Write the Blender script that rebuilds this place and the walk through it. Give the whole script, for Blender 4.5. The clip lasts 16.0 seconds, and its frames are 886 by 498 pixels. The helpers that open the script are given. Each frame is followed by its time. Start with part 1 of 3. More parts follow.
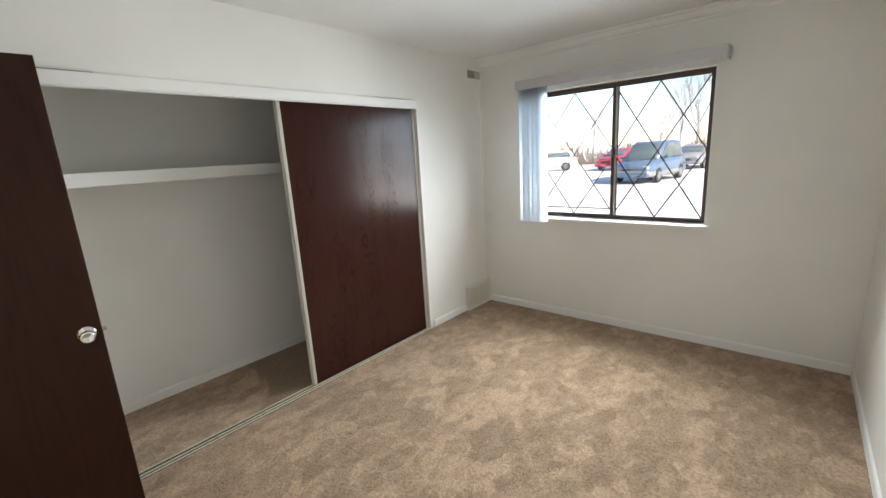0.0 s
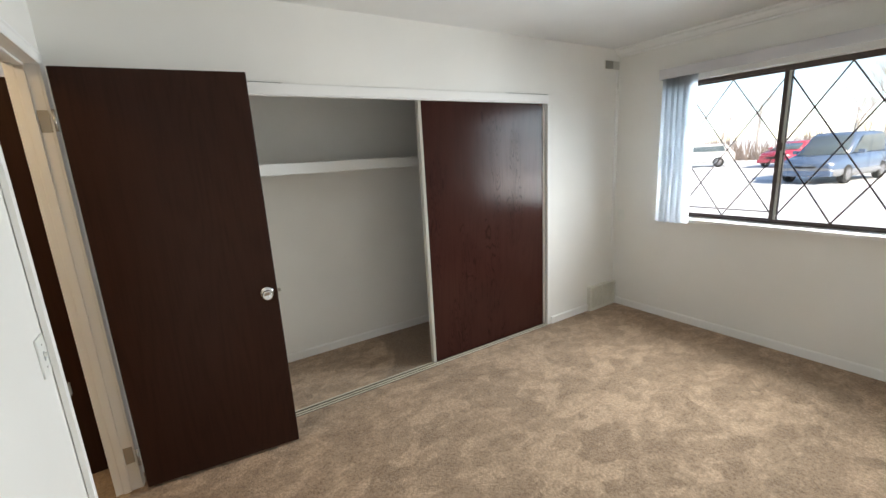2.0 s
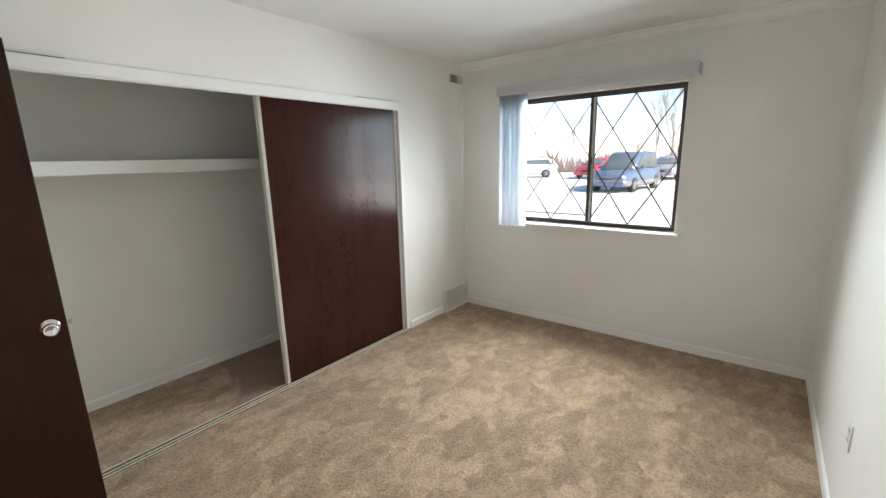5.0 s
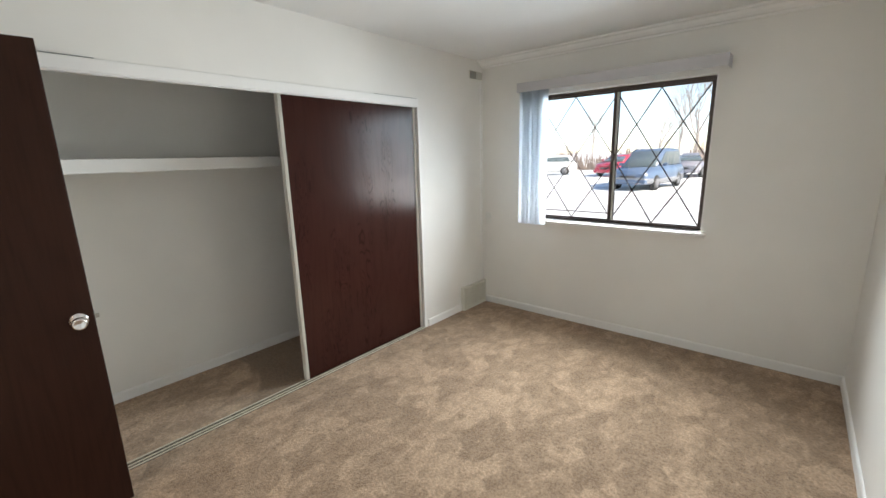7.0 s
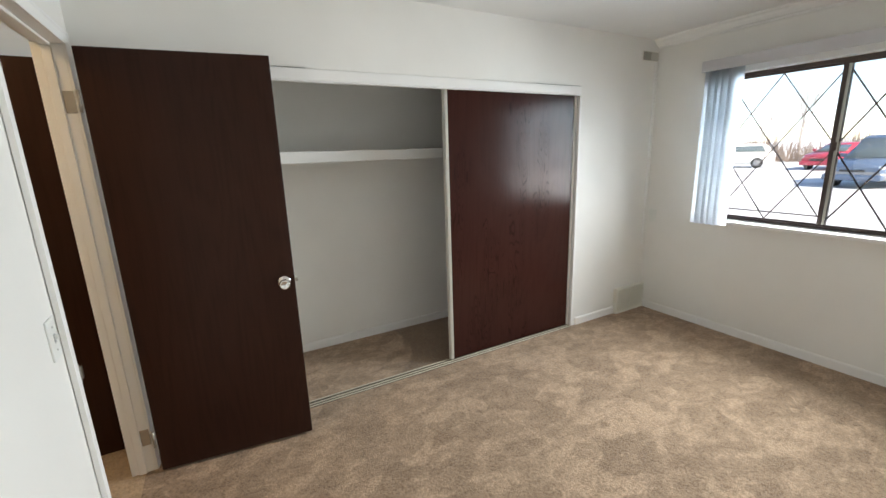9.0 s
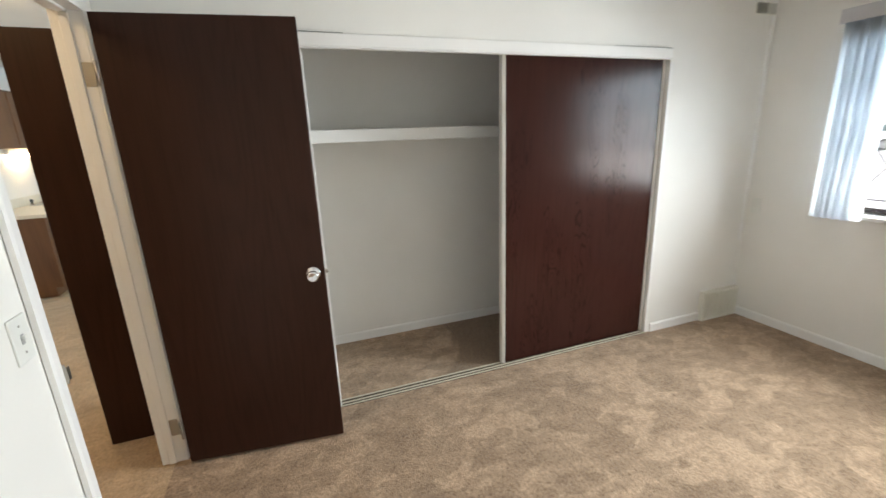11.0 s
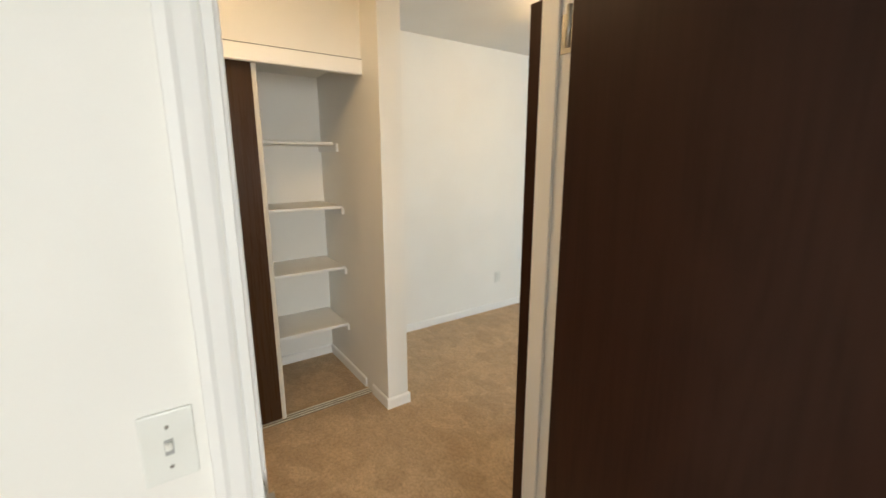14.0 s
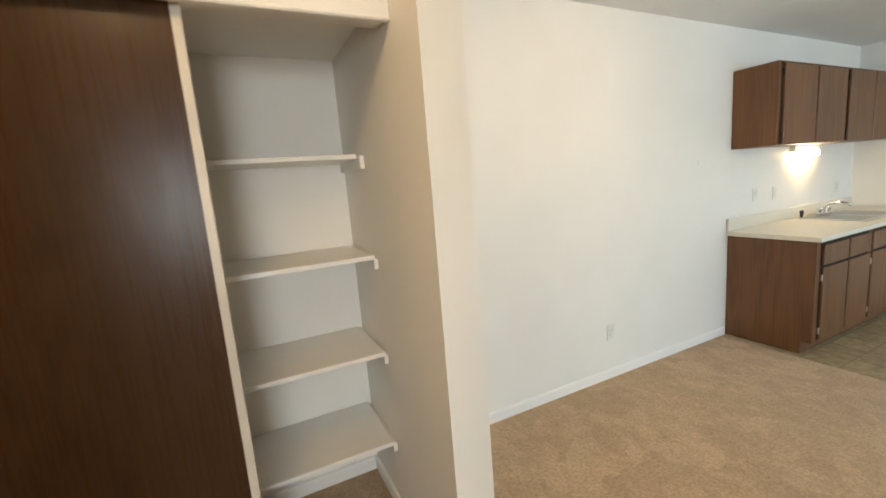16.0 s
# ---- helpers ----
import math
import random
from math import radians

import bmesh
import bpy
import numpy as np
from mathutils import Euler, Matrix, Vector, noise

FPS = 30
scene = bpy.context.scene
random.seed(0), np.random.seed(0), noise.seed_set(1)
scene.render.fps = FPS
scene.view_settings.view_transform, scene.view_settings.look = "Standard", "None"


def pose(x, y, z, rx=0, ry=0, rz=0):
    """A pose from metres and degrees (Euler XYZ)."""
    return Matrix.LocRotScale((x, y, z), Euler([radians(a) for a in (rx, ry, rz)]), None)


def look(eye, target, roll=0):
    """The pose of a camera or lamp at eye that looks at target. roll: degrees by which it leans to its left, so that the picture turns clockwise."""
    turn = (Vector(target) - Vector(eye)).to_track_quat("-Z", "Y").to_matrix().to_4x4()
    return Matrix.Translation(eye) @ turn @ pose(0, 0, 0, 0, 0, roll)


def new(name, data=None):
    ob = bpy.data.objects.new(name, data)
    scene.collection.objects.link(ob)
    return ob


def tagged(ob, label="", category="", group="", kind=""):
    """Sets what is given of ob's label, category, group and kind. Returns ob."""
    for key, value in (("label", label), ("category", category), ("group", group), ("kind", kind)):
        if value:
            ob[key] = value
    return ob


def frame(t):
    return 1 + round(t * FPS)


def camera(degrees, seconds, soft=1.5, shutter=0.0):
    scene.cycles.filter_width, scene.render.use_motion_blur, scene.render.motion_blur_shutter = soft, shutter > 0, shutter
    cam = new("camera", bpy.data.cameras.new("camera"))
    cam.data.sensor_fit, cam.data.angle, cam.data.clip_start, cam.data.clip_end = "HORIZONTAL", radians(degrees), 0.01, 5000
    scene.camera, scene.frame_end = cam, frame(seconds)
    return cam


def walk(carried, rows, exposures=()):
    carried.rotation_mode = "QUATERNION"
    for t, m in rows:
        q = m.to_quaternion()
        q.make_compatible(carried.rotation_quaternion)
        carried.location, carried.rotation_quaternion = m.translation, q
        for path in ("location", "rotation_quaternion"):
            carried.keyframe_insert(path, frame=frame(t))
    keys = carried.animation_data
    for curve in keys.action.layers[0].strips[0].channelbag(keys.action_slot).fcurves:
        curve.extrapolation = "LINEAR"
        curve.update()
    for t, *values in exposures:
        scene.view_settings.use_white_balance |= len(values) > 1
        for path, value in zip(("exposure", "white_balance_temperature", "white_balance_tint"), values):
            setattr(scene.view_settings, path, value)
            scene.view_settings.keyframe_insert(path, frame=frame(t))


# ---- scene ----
cam = camera(93.7, 16.0, shutter=0.4)
PATH = [
    (0, (2.52, 0.468, 1.586), (1.243, 1.944, 1.148), -3.4),
    (0.5, (2.54, 0.452, 1.589), (1.231, 1.898, 1.148), -3.5),
    (1, (2.554, 0.432, 1.587), (1.154, 1.784, 1.13), -3.4),
    (1.5, (2.568, 0.402, 1.588), (0.999, 1.562, 1.149), -3.3),
    (2, (2.579, 0.39, 1.593), (0.929, 1.434, 1.16), -3.2),
    (2.5, (2.581, 0.392, 1.596), (0.952, 1.469, 1.166), -2.7),
    (3, (2.575, 0.404, 1.59), (1.036, 1.605, 1.154), -2.4),
    (3.5, (2.567, 0.431, 1.587), (1.135, 1.759, 1.156), -2.0),
    (4, (2.547, 0.444, 1.588), (1.228, 1.885, 1.157), -1.5),
    (4.5, (2.544, 0.449, 1.583), (1.343, 1.989, 1.156), -1.3),
    (7, (2.52, 0.464, 1.573), (1.255, 1.951, 1.138), -1.5),
    (7.5, (2.505, 0.446, 1.586), (1.071, 1.767, 1.141), -1.3),
    (8, (2.502, 0.425, 1.579), (0.942, 1.594, 1.135), -1.5),
    (8.5, (2.515, 0.425, 1.58), (0.86, 1.454, 1.13), -1.7),
    (11, (2.263, 0.667, 1.542), (0.447, 1.323, 1.021), -2.2),
    (11.5, (2.087, 0.77, 1.532), (0.176, 1.06, 1.019), -1.8),
    (12, (1.925, 0.918, 1.535), (0.0, 0.688, 1.045), -1.2),
    (12.5, (1.731, 0.94, 1.514), (-0.112, 0.329, 1.033), -1.2),
    (13, (1.476, 0.835, 1.528), (-0.219, -0.12, 1.065), -0.6),
    (13.5, (1.228, 0.773, 1.515), (-0.191, -0.574, 1.099), -0.6),
    (14, (1.001, 0.707, 1.528), (-0.116, -0.9, 1.116), -0.1),
    (14.5, (0.835, 0.507, 1.534), (-0.15, -1.19, 1.15), -0.6),
    (15, (0.704, 0.23, 1.52), (-0.216, -1.519, 1.213), -2.0),
    (15.5, (0.562, -0.073, 1.504), (-0.265, -1.871, 1.214), -2.2),
    (16, (0.442, -0.349, 1.509), (-0.426, -2.124, 1.196), -4.6),
]
walk(cam, [(t, look(eye, target, roll)) for t, eye, target, roll in PATH],
     [(0, 1.30, 7400, 10), (3, 1.35, 7400, 10), (4.5, 1.31, 7350, 10), (8.5, 1.33, 7350, 10), (11, 1.57, 7450, 10), (12, 1.62, 7700, 10), (12.5, 1.62, 7850, 10), (13.5, 1.43, 8250, 10), (14.3, 1.46, 8050, 10), (15.2, 1.70, 7650, 10), (16, 1.58, 7850, 10)])

# ---- world, sun and large lights ----
world = bpy.data.worlds.new("sky")
scene.world = world
world.use_nodes = True
wn = world.node_tree.nodes
sky = wn.new("ShaderNodeTexSky")
sky.sky_type = "NISHITA"
sky.sun_disc = False
sky.sun_elevation = radians(34)
sky.sun_rotation = radians(105)
sky.dust_density = 0.2
sky.air_density = 0.7
sky.ozone_density = 2.0
wn["Background"].inputs["Strength"].default_value = 0.15
world.node_tree.links.new(sky.outputs[0], wn["Background"].inputs["Color"])

sun_data = bpy.data.lights.new("sun", "SUN")
sun_data.energy = 4.0
sun_data.angle = radians(0.5)
sun_data.color = (1.0, 0.95, 0.88)
sun = new("sun", sun_data)
sun.matrix_world = look((9, -2.4, 7), (0, 0, 0.2))


def area_lamp(name, eye, target, w, h, watts, color, spread=180):
    data = bpy.data.lights.new(name, "AREA")
    data.shape, data.size, data.size_y, data.energy, data.color = "RECTANGLE", w, h, watts, color
    data.spread = radians(spread)
    ob = new(name, data)
    ob.matrix_world = look(eye, target)
    return ob


# daylight in the opening of the living room's window
area_lamp("living_window_light", (-2.95, 4.14, 1.25), (-2.95, 0.0, 0.9), 2.2, 1.7, 50, (0.48, 0.72, 1.0))
# daylight in the opening of the bedroom window: blue sky above, sunlit snow below
for zc, drop, watts, tint in ((1.89, 1.45, 8.0, (0.64, 0.81, 1.0)), (1.53, 1.50, 9.3, (0.70, 0.84, 1.0)), (1.17, 0.85, 10.5, (0.80, 0.89, 1.0))):
    area_lamp("bedroom_window_light", (1.2625, 4.105, zc), (1.2625, 0.105, zc - drop), 1.44, 0.37, watts, tint, 124)

# ---- materials ----


def material(name):
    m = bpy.data.materials.new(name)
    m.use_nodes = True
    nt = m.node_tree
    return m, nt, nt.nodes["Principled BSDF"]


def node(nt, kind, **inputs):
    n = nt.nodes.new(kind)
    for k, v in inputs.items():
        n.inputs[k.replace("_", " ")].default_value = v
    return n


def coords(nt, scale=(1, 1, 1), use="Object"):
    tc = nt.nodes.new("ShaderNodeTexCoord")
    mp = nt.nodes.new("ShaderNodeMapping")
    mp.inputs["Scale"].default_value = scale
    nt.links.new(tc.outputs[use], mp.inputs["Vector"])
    return mp.outputs["Vector"]


def noise_tex(nt, vec, scale, detail=4.0, rough=0.55, distortion=0.0):
    n = node(nt, "ShaderNodeTexNoise", Scale=scale, Detail=detail, Roughness=rough, Distortion=distortion)
    nt.links.new(vec, n.inputs["Vector"])
    return n.outputs["Fac"]


def node_color(nt, vec, scale):
    n = node(nt, "ShaderNodeTexNoise", Scale=scale, Detail=2.0)
    nt.links.new(vec, n.inputs["Vector"])
    return n.outputs["Color"]


def ramp(nt, fac, stops):
    r = nt.nodes.new("ShaderNodeValToRGB")
    e = r.color_ramp.elements
    while len(e) < len(stops):
        e.new(0.5)
    for el, (p, c) in zip(e, stops):
        el.position = p
        el.color = (*c, 1) if len(c) == 3 else c
    nt.links.new(fac, r.inputs["Fac"])
    return r.outputs["Color"]


def mix(nt, fac, a, b, blend="MIX"):
    n = nt.nodes.new("ShaderNodeMix")
    n.data_type, n.blend_type = "RGBA", blend
    for sock, v in ((n.inputs["Factor"], fac), (n.inputs[6], a), (n.inputs[7], b)):
        if isinstance(v, (int, float)):
            sock.default_value = v
        elif isinstance(v, tuple):
            sock.default_value = (*v, 1)
        else:
            nt.links.new(v, sock)
    return n.outputs[2]


def bump(nt, bsdf, height, strength, distance):
    b = node(nt, "ShaderNodeBump", Strength=strength, Distance=distance)
    nt.links.new(height, b.inputs["Height"])
    nt.links.new(b.outputs["Normal"], bsdf.inputs["Normal"])


def math_node(nt, op, a, b=0.0):
    n = nt.nodes.new("ShaderNodeMath")
    n.operation = op
    for i, v in enumerate((a, b)):
        if isinstance(v, (int, float)):
            n.inputs[i].default_value = v
        else:
            nt.links.new(v, n.inputs[i])
    return n.outputs[0]


def paint(name, color, rough=0.6, grain=120.0, strength=0.12, stain=0.05):
    """Rolled wall paint: fine stipple, faint uneven patches."""
    m, nt, b = material(name)
    v = coords(nt)
    big = noise_tex(nt, v, 1.3, 3.0)
    dark = tuple(c * (1 - stain) for c in color)
    nt.links.new(ramp(nt, big, [(0.35, dark), (0.65, color)]), b.inputs["Base Color"])
    b.inputs["Roughness"].default_value = rough
    b.inputs["Specular IOR Level"].default_value = 0.35
    bump(nt, b, noise_tex(nt, v, grain, 3.0), strength, 0.002)
    return m


def carpet(name, light, dark, swirl=None, pile=1.0):
    """Cut-pile carpet: brushed patches, tufts and fibre grain; swirl: centre and radius of a circle with darker carpet
    beyond it in the closet.
    """
    m, nt, b = material(name)
    v = coords(nt)
    strokes = nt.nodes.new("ShaderNodeTexVoronoi")
    strokes.inputs["Scale"].default_value = 9.0
    warp = mix(nt, 0.16, coords(nt, (1.0, 0.62, 1.0)), node_color(nt, v, 5.0), "MIX")
    nt.links.new(warp, strokes.inputs["Vector"])
    cell = nt.nodes.new("ShaderNodeSeparateColor")
    nt.links.new(strokes.outputs["Color"], cell.inputs[0])
    patch = noise_tex(nt, coords(nt, (1.15, 0.8, 1.0)), 11.0, 7.0, 0.62, 0.7)
    lanes = nt.nodes.new("ShaderNodeMapping")
    lanes.inputs["Rotation"].default_value = (0, 0, radians(24))
    lanes.inputs["Scale"].default_value = (4.2, 0.9, 1.0)
    nt.links.new(v, lanes.inputs["Vector"])
    lane = noise_tex(nt, lanes.outputs["Vector"], 1.0, 4.0, 0.5, 0.4)
    broad = noise_tex(nt, v, 1.2, 2.0)
    tuft = noise_tex(nt, v, 62.0, 3.0, 0.75)
    fibre = noise_tex(nt, v, 230.0, 2.0, 0.7)
    s = math_node(nt, "ADD", math_node(nt, "MULTIPLY", patch, 0.62), math_node(nt, "MULTIPLY", broad, 0.10))
    s = math_node(nt, "ADD", s, math_node(nt, "MULTIPLY", cell.outputs[0], 0.15))
    s = math_node(nt, "ADD", s, math_node(nt, "MULTIPLY", lane, 0.13))
    mid = tuple(a * 0.42 + c * 0.58 for a, c in zip(light, dark))
    base = ramp(nt, s, [(0.385, dark), (0.495, mid), (0.60, light)])
    grain = ramp(nt, math_node(nt, "ADD", math_node(nt, "MULTIPLY", tuft, 0.6), math_node(nt, "MULTIPLY", fibre, 0.4)),
                 [(0.37, (0.52, 0.47, 0.41)), (0.5, (1.0, 1.0, 1.0)), (0.62, (1.28, 1.27, 1.26))])
    # closet carpet turns darker outside the swirl's circle
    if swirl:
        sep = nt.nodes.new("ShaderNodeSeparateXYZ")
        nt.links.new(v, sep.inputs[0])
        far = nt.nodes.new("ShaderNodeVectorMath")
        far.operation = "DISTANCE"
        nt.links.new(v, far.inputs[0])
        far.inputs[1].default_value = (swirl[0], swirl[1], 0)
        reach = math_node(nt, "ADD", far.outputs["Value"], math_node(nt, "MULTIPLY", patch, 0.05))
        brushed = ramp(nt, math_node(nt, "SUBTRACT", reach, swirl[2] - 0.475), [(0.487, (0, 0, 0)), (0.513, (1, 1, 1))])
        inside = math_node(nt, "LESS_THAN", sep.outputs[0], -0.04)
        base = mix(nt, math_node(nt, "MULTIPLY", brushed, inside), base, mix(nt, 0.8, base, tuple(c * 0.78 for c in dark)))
    nt.links.new(mix(nt, pile, base, grain, "MULTIPLY"), b.inputs["Base Color"])
    b.inputs["Roughness"].default_value = 0.95
    b.inputs["Specular IOR Level"].default_value = 0.15
    b.inputs["Sheen Weight"].default_value = 0.2
    h = math_node(nt, "ADD", tuft, math_node(nt, "MULTIPLY", fibre, 0.6))
    bump(nt, b, h, 0.9, 0.008)
    return m


def wood(name, light, dark, rough, along=2, figure=9.0, coat=0.0, lines=0.5, spec=0.4, arches=0.0, inked=0.3):
    """Veneer with long pores and growth-ring figure; along: the axis of the grain; arches: sparse dark cathedral lines."""
    m, nt, b = material(name)
    s1, s2, s3 = [3.2, 3.2, 3.2], [70.0, 70.0, 70.0], [17.0, 17.0, 17.0]
    s1[along], s2[along], s3[along] = 0.55, 2.2, 2.3
    ring = noise_tex(nt, coords(nt, tuple(s1)), 1.0, 2.0, 0.45, 0.25)
    rings = math_node(nt, "PINGPONG", math_node(nt, "MULTIPLY", ring, figure), 0.5)
    pores = noise_tex(nt, coords(nt, tuple(s2)), 1.0, 4.0, 0.65)
    tone = noise_tex(nt, coords(nt), 0.9, 2.0)
    f = math_node(nt, "ADD", math_node(nt, "MULTIPLY", rings, lines), math_node(nt, "MULTIPLY", pores, 1.0 - lines))
    base = ramp(nt, f, [(0.22, dark), (0.42, tuple((a * 2 + c) / 3 for a, c in zip(light, dark))), (0.62, light)])
    tint = ramp(nt, tone, [(0.3, (0.86, 0.86, 0.86)), (0.7, (1.1, 1.08, 1.05))])
    col = mix(nt, 1.0, base, tint, "MULTIPLY")
    rr = math_node(nt, "ADD", math_node(nt, "MULTIPLY", pores, -0.18), rough + 0.09)
    if arches:
        loop = noise_tex(nt, coords(nt, tuple(s3)), 1.0, 0.0, 0.4, 0.1)
        line = math_node(nt, "PINGPONG", math_node(nt, "MULTIPLY", loop, 12.0), 0.5)
        thin = math_node(nt, "LESS_THAN", line, 0.11)
        where = math_node(nt, "GREATER_THAN", noise_tex(nt, coords(nt, tuple(s1)), 1.6, 2.0), 0.53)
        mark = math_node(nt, "MULTIPLY", math_node(nt, "MULTIPLY", thin, where), arches)
        col = mix(nt, math_node(nt, "MULTIPLY", mark, inked), col, tuple(c * 0.4 for c in dark))
        nt.links.new(math_node(nt, "MULTIPLY", math_node(nt, "SUBTRACT", 1.0, mark), spec), b.inputs["Specular IOR Level"])
    nt.links.new(col, b.inputs["Base Color"])
    nt.links.new(rr, b.inputs["Roughness"])
    b.inputs["Coat Weight"].default_value = coat
    b.inputs["Coat Roughness"].default_value = 0.22
    b.inputs["Specular IOR Level"].default_value = spec
    bump(nt, b, f, 0.3, 0.0012)
    return m


def metal(name, color, rough):
    m, nt, b = material(name)
    b.inputs["Base Color"].default_value = (*color, 1)
    b.inputs["Metallic"].default_value = 1.0
    n = noise_tex(nt, coords(nt), 40.0, 3.0)
    nt.links.new(math_node(nt, "ADD", math_node(nt, "MULTIPLY", n, 0.12), rough - 0.06), b.inputs["Roughness"])
    return m


def plain(name, color, rough=0.5, spec=0.5, var=0.06, scale=6.0):
    m, nt, b = material(name)
    n = noise_tex(nt, coords(nt), scale, 3.0)
    nt.links.new(ramp(nt, n, [(0.3, tuple(c * (1 - var) for c in color)), (0.7, color)]), b.inputs["Base Color"])
    b.inputs["Roughness"].default_value = rough
    b.inputs["Specular IOR Level"].default_value = spec
    return m


def glow(name, color, strength):
    m, nt, b = material(name)
    b.inputs["Base Color"].default_value = (*color, 1)
    b.inputs["Emission Color"].default_value = (*color, 1)
    b.inputs["Emission Strength"].default_value = strength
    return m


def clear_glass(name):
    m, nt, b = material(name)
    b.inputs["Base Color"].default_value = (0.97, 0.985, 0.98, 1)
    b.inputs["Roughness"].default_value = 0.0
    b.inputs["Transmission Weight"].default_value = 1.0
    b.inputs["IOR"].default_value = 1.45
    return m


WALL = paint("wall_paint", (0.89, 0.868, 0.82), 0.55)
CEIL = paint("ceiling_paint", (0.86, 0.855, 0.835), 0.8, 60.0, 0.25)
TRIM = paint("trim_paint", (0.92, 0.905, 0.875), 0.45, 30.0, 0.05, 0.04)
CHANNEL = paint("channel_paint", (0.68, 0.645, 0.58), 0.35, 30.0, 0.05, 0.08)
SHELF = paint("shelf_paint", (0.89, 0.88, 0.85), 0.4, 50.0, 0.08)
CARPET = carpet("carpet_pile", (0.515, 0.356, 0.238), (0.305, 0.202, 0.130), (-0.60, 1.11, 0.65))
# same pile in a lighter colour, making up for weak light beyond the bedroom
CARPET_HALL = carpet("carpet_pile_brightened", (0.62, 0.440, 0.278), (0.485, 0.335, 0.207), None, 0.65)
DOORWOOD = wood("espresso_veneer", (0.043, 0.0174, 0.0112), (0.028, 0.0112, 0.0073), 0.40, 2, 14.0, 0.0, 0.36, 0.15)
SLIDEWOOD = wood("mahogany_stained_oak", (0.049, 0.0168, 0.0132), (0.038, 0.013, 0.010), 0.185, 2, 14.0, 0.0, 0.3, 0.19, 0.8, 0.6)
HALLWOOD = wood("walnut_stained_oak", (0.066, 0.0325, 0.0160), (0.047, 0.023, 0.011), 0.28, 2, 14.0, 0.0, 0.3, 0.22, 0.35, 0.1)
CABWOOD = wood("cabinet_oak", (0.215, 0.094, 0.038), (0.125, 0.053, 0.021), 0.42, 2, 8.0, 0.1, 0.35)
CABDARK = plain("cabinet_gap", (0.03, 0.016, 0.01), 0.7)
CHROME = metal("chrome", (0.82, 0.83, 0.85), 0.12)
STEEL = metal("brushed_steel", (0.6, 0.6, 0.6), 0.3)
NICKEL = metal("dull_nickel", (0.45, 0.42, 0.37), 0.42)
ALU = metal("aluminium_track", (0.50, 0.50, 0.45), 0.4)
ALU_RIB = plain("worn_painted_rib", (0.72, 0.65, 0.52), 0.6, 0.2)
# track base, much darker than the ribs
ALU_GROOVE = plain("dark_groove", (0.13, 0.105, 0.075), 0.8, 0.2)
TOGGLE = plain("toggle_slot", (0.42, 0.42, 0.40), 0.5)
VALANCE = plain("valance_vinyl", (0.60, 0.585, 0.60), 0.45)
PLATE = plain("plate_plastic", (0.83, 0.83, 0.78), 0.35)
SLOT = plain("dark_slot", (0.02, 0.02, 0.02), 0.6)
VENTGREY = plain("vent_enamel", (0.36, 0.34, 0.29), 0.5)
REGISTER = plain("register_enamel", (0.87, 0.845, 0.75), 0.45)
BRONZE = plain("bronze_window_frame", (0.075, 0.050, 0.043), 0.4, 0.5, 0.25, 20.0)
GLASS = clear_glass("window_glass")
COUNTER = plain("laminate_counter", (0.80, 0.76, 0.66), 0.3, 0.5, 0.05, 30.0)
DOME = glow("lit_opal_glass", (1.0, 0.76, 0.48), 9.5)
TUBE = glow("lit_tube", (1.0, 0.82, 0.54), 15.0)

# vinyl of the blind vanes: lets daylight through
VANE, nt, bs = material("vane_vinyl")
bs.inputs["Base Color"].default_value = (0.86, 0.875, 0.88, 1)
bs.inputs["Roughness"].default_value = 0.45
tr = node(nt, "ShaderNodeBsdfTranslucent", Color=(0.72, 0.76, 0.80, 1))
ms = nt.nodes.new("ShaderNodeMixShader")
ms.inputs[0].default_value = 0.75
nt.links.new(bs.outputs[0], ms.inputs[1])
nt.links.new(tr.outputs[0], ms.inputs[2])
nt.links.new(ms.outputs[0], nt.nodes["Material Output"].inputs["Surface"])

# kitchen vinyl: mottled beige squares with darker joints
VINYL, nt, bs = material("vinyl_floor")
vv = coords(nt)
br = nt.nodes.new("ShaderNodeTexBrick")
br.offset = 0.0
for k, v in (("Scale", 1.0), ("Brick Width", 0.23), ("Row Height", 0.23), ("Mortar Size", 0.004)):
    br.inputs[k].default_value = v
br.inputs["Color1"].default_value = (0.50, 0.40, 0.27, 1)
br.inputs["Color2"].default_value = (0.40, 0.31, 0.20, 1)
br.inputs["Mortar"].default_value = (0.27, 0.2, 0.13, 1)
nt.links.new(vv, br.inputs["Vector"])
mot = ramp(nt, noise_tex(nt, vv, 18.0, 5.0, 0.65), [(0.35, (0.7, 0.68, 0.64)), (0.65, (1.15, 1.15, 1.1))])
nt.links.new(mix(nt, 1.0, br.outputs["Color"], mot, "MULTIPLY"), bs.inputs["Base Color"])
bs.inputs["Roughness"].default_value = 0.35

# ---- building helpers ----


def bm_box(x0, x1, y0, y1, z0, z1, bevel=0.0, seg=1):
    bm = bmesh.new()
    add_box(bm, x0, x1, y0, y1, z0, z1)
    if bevel:
        bmesh.ops.bevel(bm, geom=bm.edges[:], offset=bevel, segments=seg, profile=0.6, affect="EDGES")
    return bm


def add_box(bm, x0, x1, y0, y1, z0, z1):
    m = Matrix.Translation(((x0 + x1) / 2, (y0 + y1) / 2, (z0 + z1) / 2)) @ Matrix.Diagonal((abs(x1 - x0), abs(y1 - y0), abs(z1 - z0), 1))
    bmesh.ops.create_cube(bm, size=1.0, matrix=m)
    return bm


def bm_boxes(boxes):
    bm = bmesh.new()
    for b in boxes:
        add_box(bm, *b)
    return bm


